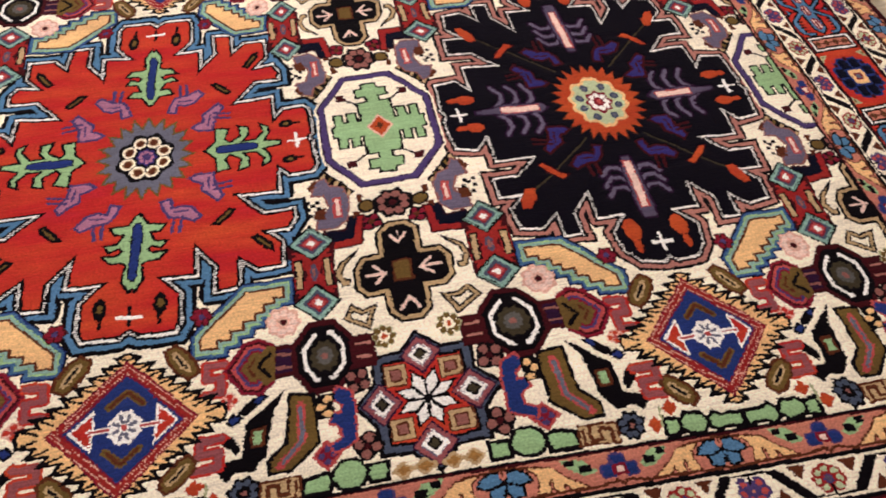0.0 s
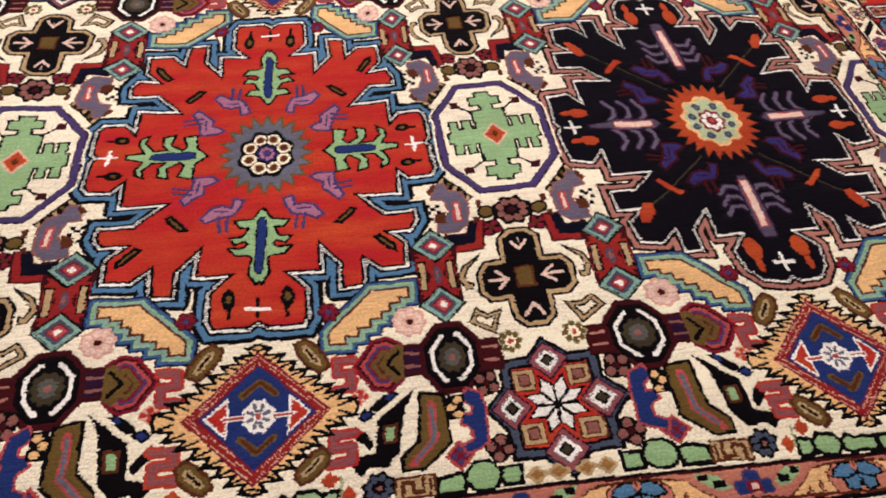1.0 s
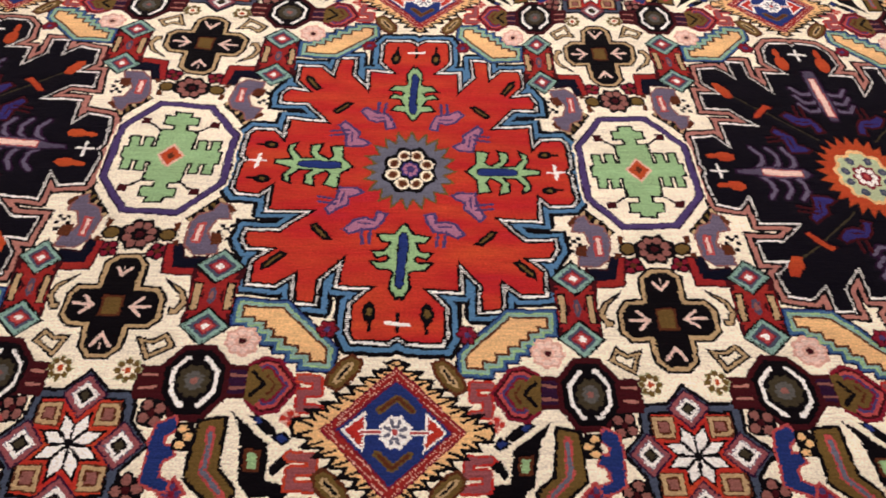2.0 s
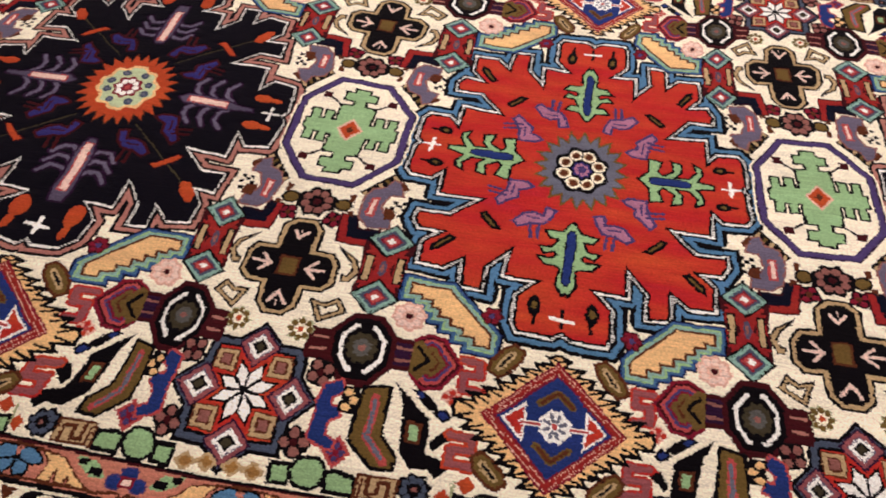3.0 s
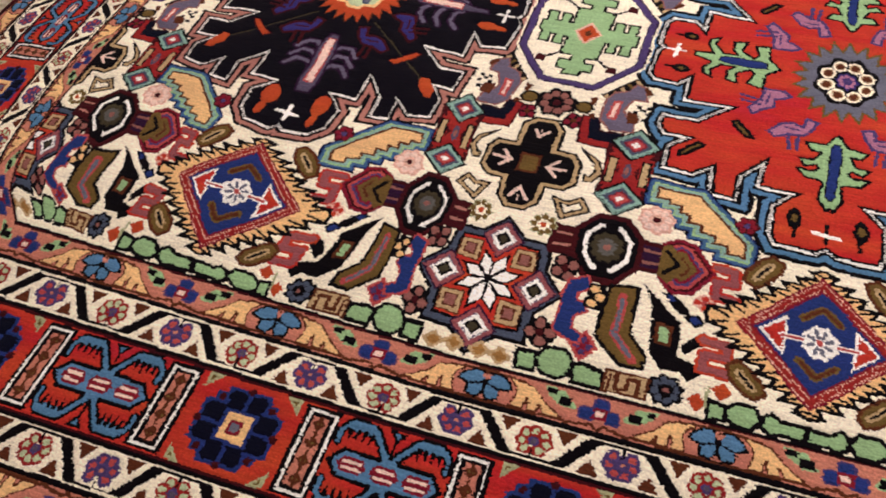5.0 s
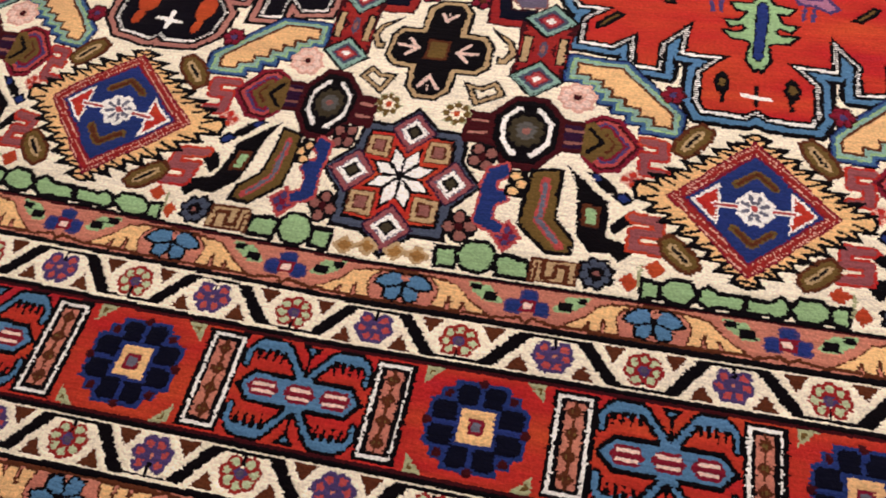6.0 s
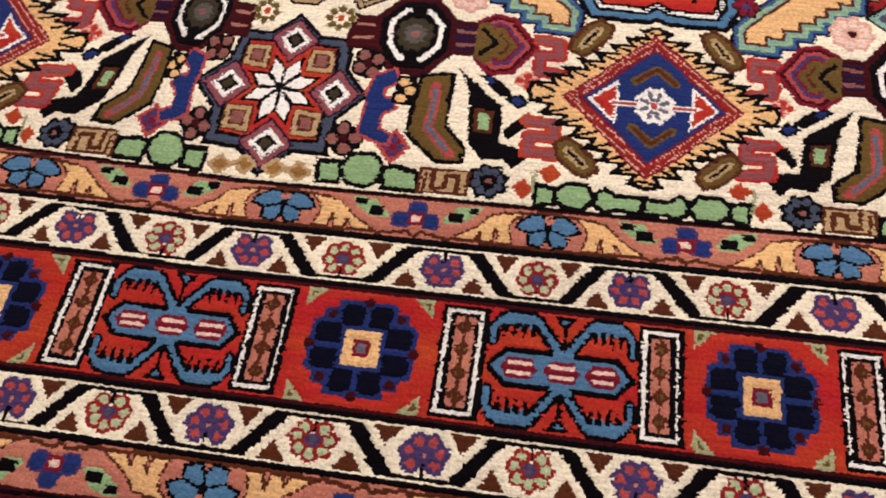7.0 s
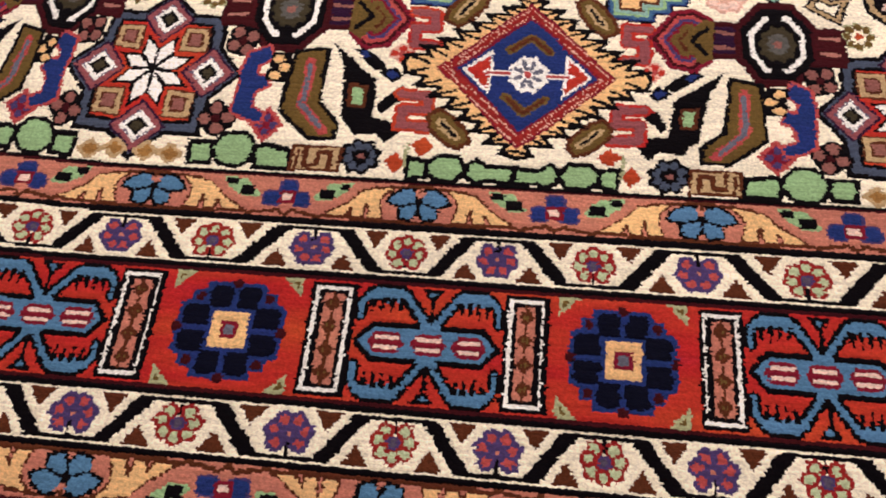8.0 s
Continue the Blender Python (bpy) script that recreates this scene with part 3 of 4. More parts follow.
b.flower(20.0, 35.9, 2.35, 2.55, 8, "petal", "", "maroon", 0.2, 0.2)
b = motif("flower_motif", "small crimson flower", "q")
b.flower(9.3, 33.3, 1.45, 1.55, 6, "crimson", "maroon", "purple", 0.3)

# eight-pointed stars
b = motif("star_panel", "red eight-pointed star with a grey-blue frame", "s")
b.star(38, 51, 9.5, 10.4, 8, 0.77, [(-1.65, "red"), (-1.25, "ink"), (-0.45, "slate"), (0.05, "ink")])
for x, y in ((38, 44.5), (32.2, 51.0), (38, 57.5)):
    b.poly([(x, y - 1.95), (x + 1.8, y), (x, y + 1.95), (x - 1.8, y)], [(-0.86, "shade"), (-0.55, "ink"), (-0.18, "white"), (0.02, "smoke+white"), (0.55, "dust"), (0.8, "plum")])
for y in (47.1, 54.9):
    b.rect(33.1, y - 1.4, 35.7, y + 1.4, [(-0.72, "clay"), (-0.5, "brown"), (0, "tan"), (0.2, "brown")])
for i in range(8):
    a = math.pi / 8 + i * math.pi / 4
    ca, sa = math.cos(a), math.sin(a)
    tip = lambda r, w: (38 + r * 3.7 * ca - w * sa, 51 + r * 4.1 * sa + w * ca)
    b.poly([tip(0.12, 0), tip(0.62, 0.72), tip(1, 0), tip(0.62, -0.72)], [(0, "white"), (0.28, "ink")])

# the frieze of small figures beside the stars
b = motif("rosette", "dark octagonal rosette with a white ring", "q")
b.rect(28.0, 40.0, 32.2, 44.9, [(0, "maroon")])
for y in (41.4, 43.3):
    b.line([(29.4, y), (31.4, y)], 0.4, "salmon")
b.rect(18.2, 39.7, 22.0, 44.6, [(0, "maroon")])
b.rect(18.8, 40.4, 20.8, 43.9, [(0, "plum")])
for y in (41.2, 43.1):
    b.line([(18.7, y), (20.6, y)], 0.4, "clay")
OCT = [(math.cos(math.pi / 8 + i * math.pi / 4), math.sin(math.pi / 8 + i * math.pi / 4)) for i in range(8)]
for r, c in ((1.15, "maroon"), (0.97, "ink"), (0.78, "white"), (0.65, "ink")):
    b.poly([(25.1 + 4.1 * r * x, 42.3 + 5.3 * r * y) for x, y in OCT], [(0, c)])
for y in (42.3 - 3.6, 42.3 + 3.6):
    b.rect(24.4, y - 0.75, 25.8, y + 0.75, [(0, "ink")])
b.disc(25.1, 42.3, 2.0, 2.35, [(0.22, "clay"), (0.6, "ash"), (1, "shade")], (10, 0.07, 0))
b = motif("heart_motif", "nested crimson, pink and olive heart", "q")
b.poly([(18.7, 39.3), (16.8, 38.0), (14.6, 38.5), (11.8, 42.4), (14.3, 46.3), (16.9, 46.8), (18.7, 44.9)], [(-2.6, "brown"), (-2.0, "olive"), (-1.65, "crimson"), (-1.3, "purple"), (-0.85, "rose"), (-0.5, "maroon"), (0, "crimson")])
b.poly([(18.7, 39.8), (17.7, 39.4), (15.3, 42.4), (17.4, 45.4), (18.7, 44.6)], [(0, "olive")])
b.line([(18.0, 40.7), (16.5, 42.4), (18.0, 44.1)], 0.55, "ink")
b = motif("flower_motif", "small pink flower with dark outlines", "q")
b.flower(29.3, 46.8, 1.8, 2.0, 4, "clay", "ink", "maroon", 0.25, 0.6)
b = motif("flower_motif", "small pink flower with dark outlines", "q")
b.flower(30.1, 56.2, 1.8, 1.9, 4, "clay", "ink", "maroon", 0.25, 0.2)
b = motif("flower_motif", "small pale yellow flower with a red eye", "q")
b.flower(33.5, 40.8, 2.1, 2.3, 8, "lime", "", "orange", 0.2)
b.flower(33.5, 40.8, 1.9, 2.1, 8, "olive", "", "orange", 0.2)
b = motif("flower_motif", "small crimson diamond flower", "q")
b.poly([(25.0, 54.7), (26.8, 56.6), (25.0, 58.5), (23.2, 56.6)], [(-0.3, "crimson"), (0.1, "rose")])
b.flower(25.0, 56.6, 1.2, 1.3, 4, "purple", "", "crimson", 0.3)
b = motif("flower_motif", "grey-purple flower with dark outlines", "q")
b.flower(15.1, 59.4, 1.95, 1.95, 8, "slate", "ink", "clay", 0.16, 0.3)
b = motif("hook_motif", "blue three-pronged hook edged in red", "q")
b.poly([(28.2, 48.2), (26.4, 47.4), (25.9, 48.8), (27.1, 49.9), (27.0, 51.1), (26.0, 51.0), (25.6, 52.2), (26.6, 52.7), (27.0, 53.5), (26.9, 54.8), (25.6, 55.4), (25.9, 56.4), (27.7, 55.9), (28.7, 55.1), (28.6, 52.6), (28.7, 50.4)], [(0, "royal"), (0.32, "rose")])
b = motif("checker_patch", "small checked patch of tan and black", "q")
b.rect(23.9, 48.0, 26.0, 51.6, [(0, "ink")])
for x, y in ((25.2, 48.8), (24.4, 49.8), (25.2, 50.9)):
    b.disc(x, y, 0.55, 0.5, [(1, "yellow")])
b = motif("boot_motif", "olive bent bar with a grey and red middle", "q")
b.poly([(23.5, 47.8), (20.3, 47.3), (20.4, 50.0), (20.1, 53.8), (18.1, 55.9), (18.1, 57.6), (20.7, 57.8), (24.0, 54.8), (23.8, 51.3)], [(-0.2, "olive"), (0.25, "ink")])
b.line([(21.9, 49.0), (21.9, 54.1), (19.4, 56.8)], 1.3, "olive")
b.line([(21.9, 49.0), (21.9, 54.1), (19.4, 56.8)], 1.05, "rose")
b.line([(21.9, 49.4), (21.9, 54.0), (19.8, 56.4)], 0.55, "grey")
b = motif("angular_ornament", "black angular ornament with a green middle", "q")
b.poly([(19.7, 46.5), (17.9, 48.0), (16.9, 48.9), (15.0, 50.4), (14.7, 54.9), (12.4, 55.3), (11.2, 55.9), (12.9, 57.6), (13.9, 56.6), (16.2, 57.0), (17.8, 55.0), (18.1, 50.6), (18.3, 49.2)], [(0.05, "ink")])
b.rect(15.5, 51.1, 17.6, 54.0, [(-0.55, "green"), (-0.1, "brown")])
b.poly([(12.3, 50.8), (12.0, 52.5), (13.9, 54.6), (14.5, 53.6), (13.5, 52.0)], [(0, "ink")])
b.poly([(17.8, 46.8), (16.8, 46.6), (15.6, 47.2), (14.3, 48.3), (14.0, 49.1), (15.2, 49.3), (16.2, 48.4)], [(0, "ink")])
b.poly([(17.2, 46.9), (16.4, 46.9), (15.9, 47.6), (16.6, 47.9)], [(0, "royal")])
b.poly([(14.7, 49.5), (13.5, 48.7), (12.6, 49.7), (13.5, 50.5)], [(-0.2, "royal"), (0.1, "ink")])
for pts in ([(12.2, 51.8), (9.5, 51.8), (9.5, 53.6), (11.8, 53.6), (11.8, 55.6), (9.2, 55.6)], [(12.0, 41.2), (9.9, 41.2), (9.9, 43.2), (11.7, 43.2), (11.7, 45.6), (9.8, 45.6)]):
    b = motif("hook_motif", "rose-red S-shaped hook", "q")
    b.line(pts, 1.6, "red")
    b.line(pts, 0.95, "dust")
b = motif("flower_motif", "small red sprig", "q")
b.flower(12.8, 46.9, 1.2, 1.1, 4, "red", "blush", "rose", 0.3)
for (ax, ay), (bx, by) in (((5.2, 37.8), (8.3, 42.3)), ((8.8, 53.8), (5.4, 57.2))):
    b = motif("seed_motif", "brown seed with a dark slit", "q")
    dx, dy = bx - ax, by - ay
    n = math.hypot(dx, dy)
    px, py = -dy / n * 1.25, dx / n * 1.25
    at = lambda f, g: (ax + dx * f + px * g, ay + dy * f + py * g)
    b.poly([at(0, 0.55), at(0.25, 1), at(0.75, 1), at(1, 0.55), at(1, -0.55), at(0.75, -1), at(0.25, -1), at(0, -0.55)], [(-0.75, "tan"), (-0.15, "olive"), (0.3, "brown")])
    b.line([at(0.28, 0), at(0.72, 0)], 0.4, "ink")

# lattice diamonds below the medallions
b = motif("diamond_panel", "blue diamond with a red rope frame on yellow", "d")
saw = []
for i in range(17):
    f = i / 16
    saw.append(((1 - f) * 12.4 + (0.45 if i % 2 else -1.25) * (0 < i < 16), 48.1 + f * 10.0 + (0.3 if i % 2 else -0.2) * (0 < i < 16)))
b.poly(saw + [(-2, 58.1), (-2, 38.1)] + [(x, 96.2 - y) for x, y in saw[::-1]], [(0, "yellow"), (0.42, "ink")])
for i in range(1, 16, 2):
    f = i / 16
    for s in (1, -1):
        b.line([((1 - f) * 12.4 - 1.6, 48.1 + s * (f * 10 - 0.3)), ((1 - f) * 12.4 + 0.9, 48.1 + s * (f * 10 + 0.5))], 0.34, "ink")
b.poly([(8.9, 48.1), (0, 57.2), (-8.9, 48.1), (0, 39.0)], [(-1.3, "royal"), (-1.05, "crimson"), (-0.72, "brick+blush"), (-0.4, "brick"), (-0.08, "brick+blush"), (0.15, "crimson")])
b.poly([(4.0, 45.9), (6.2, 48.1), (4.0, 50.3)], [(0, "red"), (0.28, "white")])
b.line([(1.5, 48.1), (4.2, 48.1)], 0.75, "white")
b.line([(1.5, 48.1), (4.2, 48.1)], 0.35, "rose")
b.disc(0, 48.1, 1.95, 2.15, [(1, "white")], (8, 0.08, 0.39))
for i in range(8):
    a = (i + 0.5) * math.pi / 4
    b.line([(0.7 * math.cos(a), 48.1 + 0.75 * math.sin(a)), (1.45 * math.cos(a), 48.1 + 1.55 * math.sin(a))], 0.42, "grey")
b.disc(0, 48.1, 0.4, 0.4, [(1, "rose")])
for s in (1, -1):
    b.line([(0, 48.1 + s * 4.8), (2.0, 48.1 + s * 3.0)], 1.0, "olive")
    b.line([(0, 48.1 + s * 4.8), (1.9, 48.1 + s * 3.05)], 0.55, "brown")

# green vases along the field's edge
b = motif("vase_motif", "pale green vase outlined in black", "q")
b.rect(29.7, 58.8, 32.1, 61.2, [(-0.3, "green"), (0.2, "ink")])
b.disc(27.6, 59.5, 2.25, 1.95, [(0.84, "green"), (1.06, "ink")], (6, 0.03, 0))
b.poly([(25.4, 59.2), (24.5, 58.9), (22.2, 59.4), (22.0, 61.1), (25.2, 61.2)], [(-0.15, "green"), (0.42, "ink")])
b = motif("vase_motif", "pale green pair of vases outlined in black", "q")
for pts in ([(10.2, 59.2), (8.5, 59.5), (8.5, 61.0), (10.2, 61.2)], [(8.3, 59.6), (7.4, 58.8), (5.6, 58.8), (4.7, 60.1), (5.6, 61.2), (7.4, 61.2), (8.3, 60.6)], [(4.4, 59.6), (3.6, 59.0), (2.7, 59.6), (0.3, 59.5), (0.3, 61.0), (2.6, 60.9), (3.5, 61.3), (4.4, 60.7)]):
    b.poly(pts, [(-0.1, "green"), (0.42, "ink")])
b = motif("key_motif", "brown meander key on tan", "q")
b.rect(17.0, 58.6, 21.8, 61.3, [(-0.2, "tan"), (0.1, "brown")])
b.line([(17.9, 61.0), (17.9, 59.3), (19.2, 59.3), (19.2, 60.7), (20.4, 60.7), (20.4, 59.0)], 0.5, "brown")
b.line([(21.2, 59.2), (21.2, 61)], 0.35, "brown")
for x, y in ((11.6, 59.7), (9.2, 57.7)):
    b = motif("dot_motif", "small red lozenge", "q")
    b.poly([(x, y - 1.15), (x + 1.15, y), (x, y + 1.15), (x - 1.15, y)], [(0, "orange")])
    if y > 59:
        b.line([(10.6, 57.6), (10.7, 59.9)], 0.4, "lime")
b = motif("dot_motif", "soft tan dot", "q")
b.disc(36.4, 60.2, 1.2, 1.0, [(0.6, "dune"), (1, "tan")], (4, 0.15, 0))
b.disc(33.9, 60.3, 1.2, 1.0, [(0.6, "dune"), (1, "tan")], (4, 0.15, 0))

# --- the border: five bands round the field
def steps(centres):
    """Position along a band, in repeats, from the places of its motifs; even beyond both ends."""
    c = np.array(centres, float)
    a, z = c[1] - c[0], c[-1] - c[-2]
    n = np.arange(1, 30)
    full = np.r_[c[0] - a * n[::-1], c, c[-1] + z * n]
    return lambda x: np.interp(x, full, np.arange(len(full)) - 29.0)


ALONG = {  # places (cm) of the motifs along the near side
    "inner": ("vine_band", 0.0, 5.3, 25.9, steps([-107.0, -80.1, -51.0, -23.8, 2.0, 29.0, 57.0, 83.0])),
    "zigzag": ("zigzag_band", 5.3, 10.6, 9.3, steps([-97.6, -87.5, -77.4, -67.6, -58.0, -48.2, -39.2, -30.1, -20.3, -11.4, -3.0, 5.7, 15.0, 24.4, 34.1, 43.8, 53.5, 63.2, 71.5, 81.0])),
    "main": ("main_band", 10.6, 22.8, 17.6, steps([-82.8, -63.6, -44.7, -26.5, -8.4, 8.4, 25.0])),
    "outer": ("zigzag_band", 22.8, 28.0, 9.1, steps([-38.4, -29.0, -19.2, -10.3, -1.7, 6.9, 15.6])),
    "edge": ("vine_band", 28.0, 33.2, 25.9, steps([-51.0, -23.8, 2.0, 29.0])),
}
AT_END = {"inner": (28.0, -4.0), "zigzag": (9.87, -22.7), "main": (19.6, 17.0), "outer": (9.87, -22.7), "edge": (28.0, -4.0)}  # repeat and start along the ends
SHIFT = {"inner": 0, "zigzag": 1, "main": 0, "outer": 1, "edge": 0}


def band_ground(b, kind, wide, part):
    b.part = part
    b.lay(np.arange(len(b.index)), {"vine_band": "pink", "zigzag_band": "cream", "main_band": "red"}[kind])


def vine(b, wide):
    for x, v in ((-1.35, 2.95), (1.35, 2.95), (0, 1.7)):
        b.disc(x, v, 0.98, 0.92, [(0.85, "royal"), (1.08, "purple")], (4, 0.06, math.pi / 4))
    b.rect(-0.82, 2.1, 0.82, 3.5, [(-0.36, "petal"), (0, "crimson")])
    for s in (1, -1):
        b.poly([(s * 2.6, 2.6), (s * 4.0, 1.0), (s * 6.4, 0.7), (s * 6.0, 1.7), (s * 4.2, 3.0), (s * 3.0, 3.0)], [(0, "green")])
        b.rect(min(s * 3.1, s * 4.6), 1.7, max(s * 3.1, s * 4.6), 2.7, [(0, "ink")])
        b.rect(min(s * 4.9, s * 6.1), 0.9, max(s * 4.9, s * 6.1), 1.7, [(0, "ink")])
        b.line([(0, 4.75), (s * 0.6, 4.2), (s * 3.4, 4.7), (s * 5.2, 4.0), (s * 7.0, 2.5), (s * 8.6, 1.2), (s * 12.9, 0.75)], 0.4, "brown")
        b.line([(s * 4.0, 4.6), (s * 12.9, 4.75)], 0.36, "brown")
        b.poly([(s * 4.4, 4.3), (s * 6.3, 3.0), (s * 7.6, 1.6), (s * 9.9, 1.25), (s * 9.2, 1.9), (s * 9.0, 3.0), (s * 9.4, 4.3), (s * 8.4, 4.3), (s * 8.2, 2.8), (s * 7.7, 2.8), (s * 7.5, 4.3), (s * 6.8, 4.3), (s * 6.7, 3.3), (s * 6.3, 3.4), (s * 5.8, 4.3)], [(0.1, "yellow"), (0.3, "brown")])
        b.poly([(s * 12.6, 2.2), (s * 12.4, 1.3), (s * 11.5, 1.2), (s * 10.4, 1.9), (s * 10.1, 2.5), (s * 11.2, 2.85), (s * 12.2, 2.6)], [(0.05, "sky"), (0.34, "ink")])
        b.poly([(s * 12.75, 2.75), (s * 12.0, 2.95), (s * 11.3, 3.2), (s * 11.3, 4.1), (s * 12.3, 4.35), (s * 12.7, 3.6)], [(0.05, "sky"), (0.34, "ink")])
        b.disc(s * 12.95, 1.5, 0.45, 0.5, [(1, "pink")])
        b.line([(s * 12.95, 0.5), (s * 12.95, 1.4)], 0.3, "brown")


def bend(b, wide, flower):
    c = wide / 2
    up = -1 if flower else 1
    y = lambda v: c + up * v
    for s in (1, -1):
        b.poly([(s * 2.0, y(-2.1)), (s * 3.7, y(-2.1)), (s * 7.3, y(2.1)), (s * 5.6, y(2.1))], [(0, "ink")])
        b.poly([(s * 2.2, y(2.0)), (s * 4.2, y(2.0)), (s * 3.2, y(0.5))], [(0.1, "brown")])
    b.line([(-2.9, y(-1.95)), (2.9, y(-1.95))], 0.3, "ink")
    petals = 7 if flower else 6
    for i in range(petals):  # open towards the stalk
        a = math.pi / 2 * up + (i - (petals - 1) / 2) * (0.83 if flower else 0.92)
        x, v = 1.35 * math.cos(a), 1.22 * math.sin(a)
        if flower:
            b.disc(x, c + v, 0.78, 0.74, [(0.58, "pale"), (1, "brick")])
        else:
            b.disc(x, c + v, 0.84, 0.82, [(0.5, "rose"), (1, "purple")])
    if flower:
        b.disc(0, c, 0.6, 0.6, [(0.6, "dusk"), (1, "purple")])
    else:
        b.disc(0, c, 0.75, 0.75, [(0.3, "pink"), (1, "purple")])
    b.line([(0, y(-0.8)), (0, y(-1.8))], 0.3, "ink")


def crawler(b, wide):
    c = wide / 2
    for s in (1, -1):
        for r in (1, -1):
            thin = [(s * 0.5, c + r * 1.9), (s * 2.6, c + r * 4.6)]
            tail = [(s * 5.9, c + r * 4.6), (s * 6.6, c + r * 3.6), (s * 6.6, c + r * 2.3)]
            lobe = [(s * 2.3, c + r * 4.4), (s * 2.9, c + r * 5.1), (s * 5.6, c + r * 5.05), (s * 6.5, c + r * 4.0), (s * 5.8, c + r * 4.1), (s * 3.2, c + r * 4.25)]
            b.line(thin, 1.35, "ink")
            b.line(tail, 1.1, "ink")
            b.poly(lobe, [(0.35, "ink")])
            for x in (2.9, 3.75, 4.6, 5.45):
                b.poly([(s * (x - 0.4), c + r * 4.2), (s * (x + 0.4), c + r * 4.2), (s * (x + 0.1), c + r * 2.6)], [(0, "ink")])
            b.line(thin, 0.55, "sky")
            b.line(tail, 0.5, "sky")
            b.poly(lobe, [(0, "sky")])
            for x in (3.3, 4.15, 5.0):
                b.poly([(s * (x - 0.22), c + r * 4.3), (s * (x + 0.22), c + r * 4.3), (s * x, c + r * 3.6)], [(0, "sky")])
    for r in (1, -1):
        b.line([(0, c + r * 2.6), (0, c + r * 4.6)], 0.4, "ink")
        b.poly([(-1.1, c + r * 5.3), (1.1, c + r * 5.3), (0, c + r * 3.9)], [(-0.3, "sky"), (0.05, "ink")])
    b.poly([(-6.5, c), (-5.2, c - 1.4), (5.2, c - 1.4), (6.5, c), (5.2, c + 1.4), (-5.2, c + 1.4)], [(-0.05, "sky"), (0.45, "ink")])
    b.poly([(-1.0, c - 1.9), (1.0, c - 1.9), (1.0, c + 1.9), (-1.0, c + 1.9)], [(0, "sky")])
    for x in (-3.9, 0, 3.9):
        b.poly([(x - 1.75, c), (x - 1.1, c - 0.95), (x + 1.1, c - 0.95), (x + 1.75, c), (x + 1.1, c + 0.95), (x - 1.1, c + 0.95)], [(0.0, "crimson")])
        for y in (-0.42, 0.42):
            b.line([(x - 1.0, c + y), (x + 1.0, c + y)], 0.36, "petal")


def big_flower(b, wide):
    c = wide / 2
    quarter = [(0, 4.7), (2.6, 4.6), (2.8, 3.7), (3.8, 3.6), (3.9, 2.7), (4.8, 2.4), (4.9, 0)]
    b.poly([(x, c + y) for x, y in quarter + [(x, -y) for x, y in quarter[-2::-1]] + [(-x, -y) for x, y in quarter[1:]] + [(-x, y) for x, y in quarter[-2:0:-1]]], [(0, "royal")])
    for s in (1, -1):
        for r in (1, -1):
            b.poly([(s * 0.18, c + r * 2.0), (s * 2.1, c + r * 2.0), (s * 2.4, c + r * 3.8), (s * 1.8, c + r * 4.3), (s * 0.25, c + r * 4.1)], [(0, "navy")])
            b.poly([(s * 2.0, c + r * 0.18), (s * 2.1, c + r * 2.3), (s * 4.0, c + r * 2.3), (s * 4.5, c + r * 1.7), (s * 4.3, c + r * 0.25)], [(0, "navy")])
            b.disc(s * 3.1, c + r * 3.1, 0.45, 0.45, [(1, "maroon")])
            b.poly([(s * 4.0, c + r * 5.5), (s * 5.9, c + r * 5.4), (s * 5.9, c + r * 3.5)], [(-0.35, "olive"), (0, "lime")])
        b.disc(s * 4.7, c, 0.5, 0.5, [(1, "maroon")])
        b.disc(0, c + s * 4.5, 0.5, 0.42, [(1, "maroon")])
    b.rect(-1.6, c - 1.65, 1.6, c + 1.65, [(-0.8, "crimson"), (0, "yellow")])
    b.rect(-0.5, c - 0.5, 0.5, c + 0.5, [(0, "grey")])


def bar(b, x, wide):
    c = wide / 2
    b.rect(x - 1.66, c - 4.95, x + 1.66, c + 4.95, [(-0.76, "pink"), (-0.32, "ink"), (0, "white"), (0.42, "ink")])
    for y in (-3.3, -1.1, 1.1, 3.3):
        b.poly([(x, c + y - 0.9), (x + 0.8, c + y), (x, c + y + 0.9), (x - 0.8, c + y)], [(-0.32, "olive"), (0, "brown")])
    b.line([(x, c - 4.2), (x, c + 4.2)], 0.3, "brown")


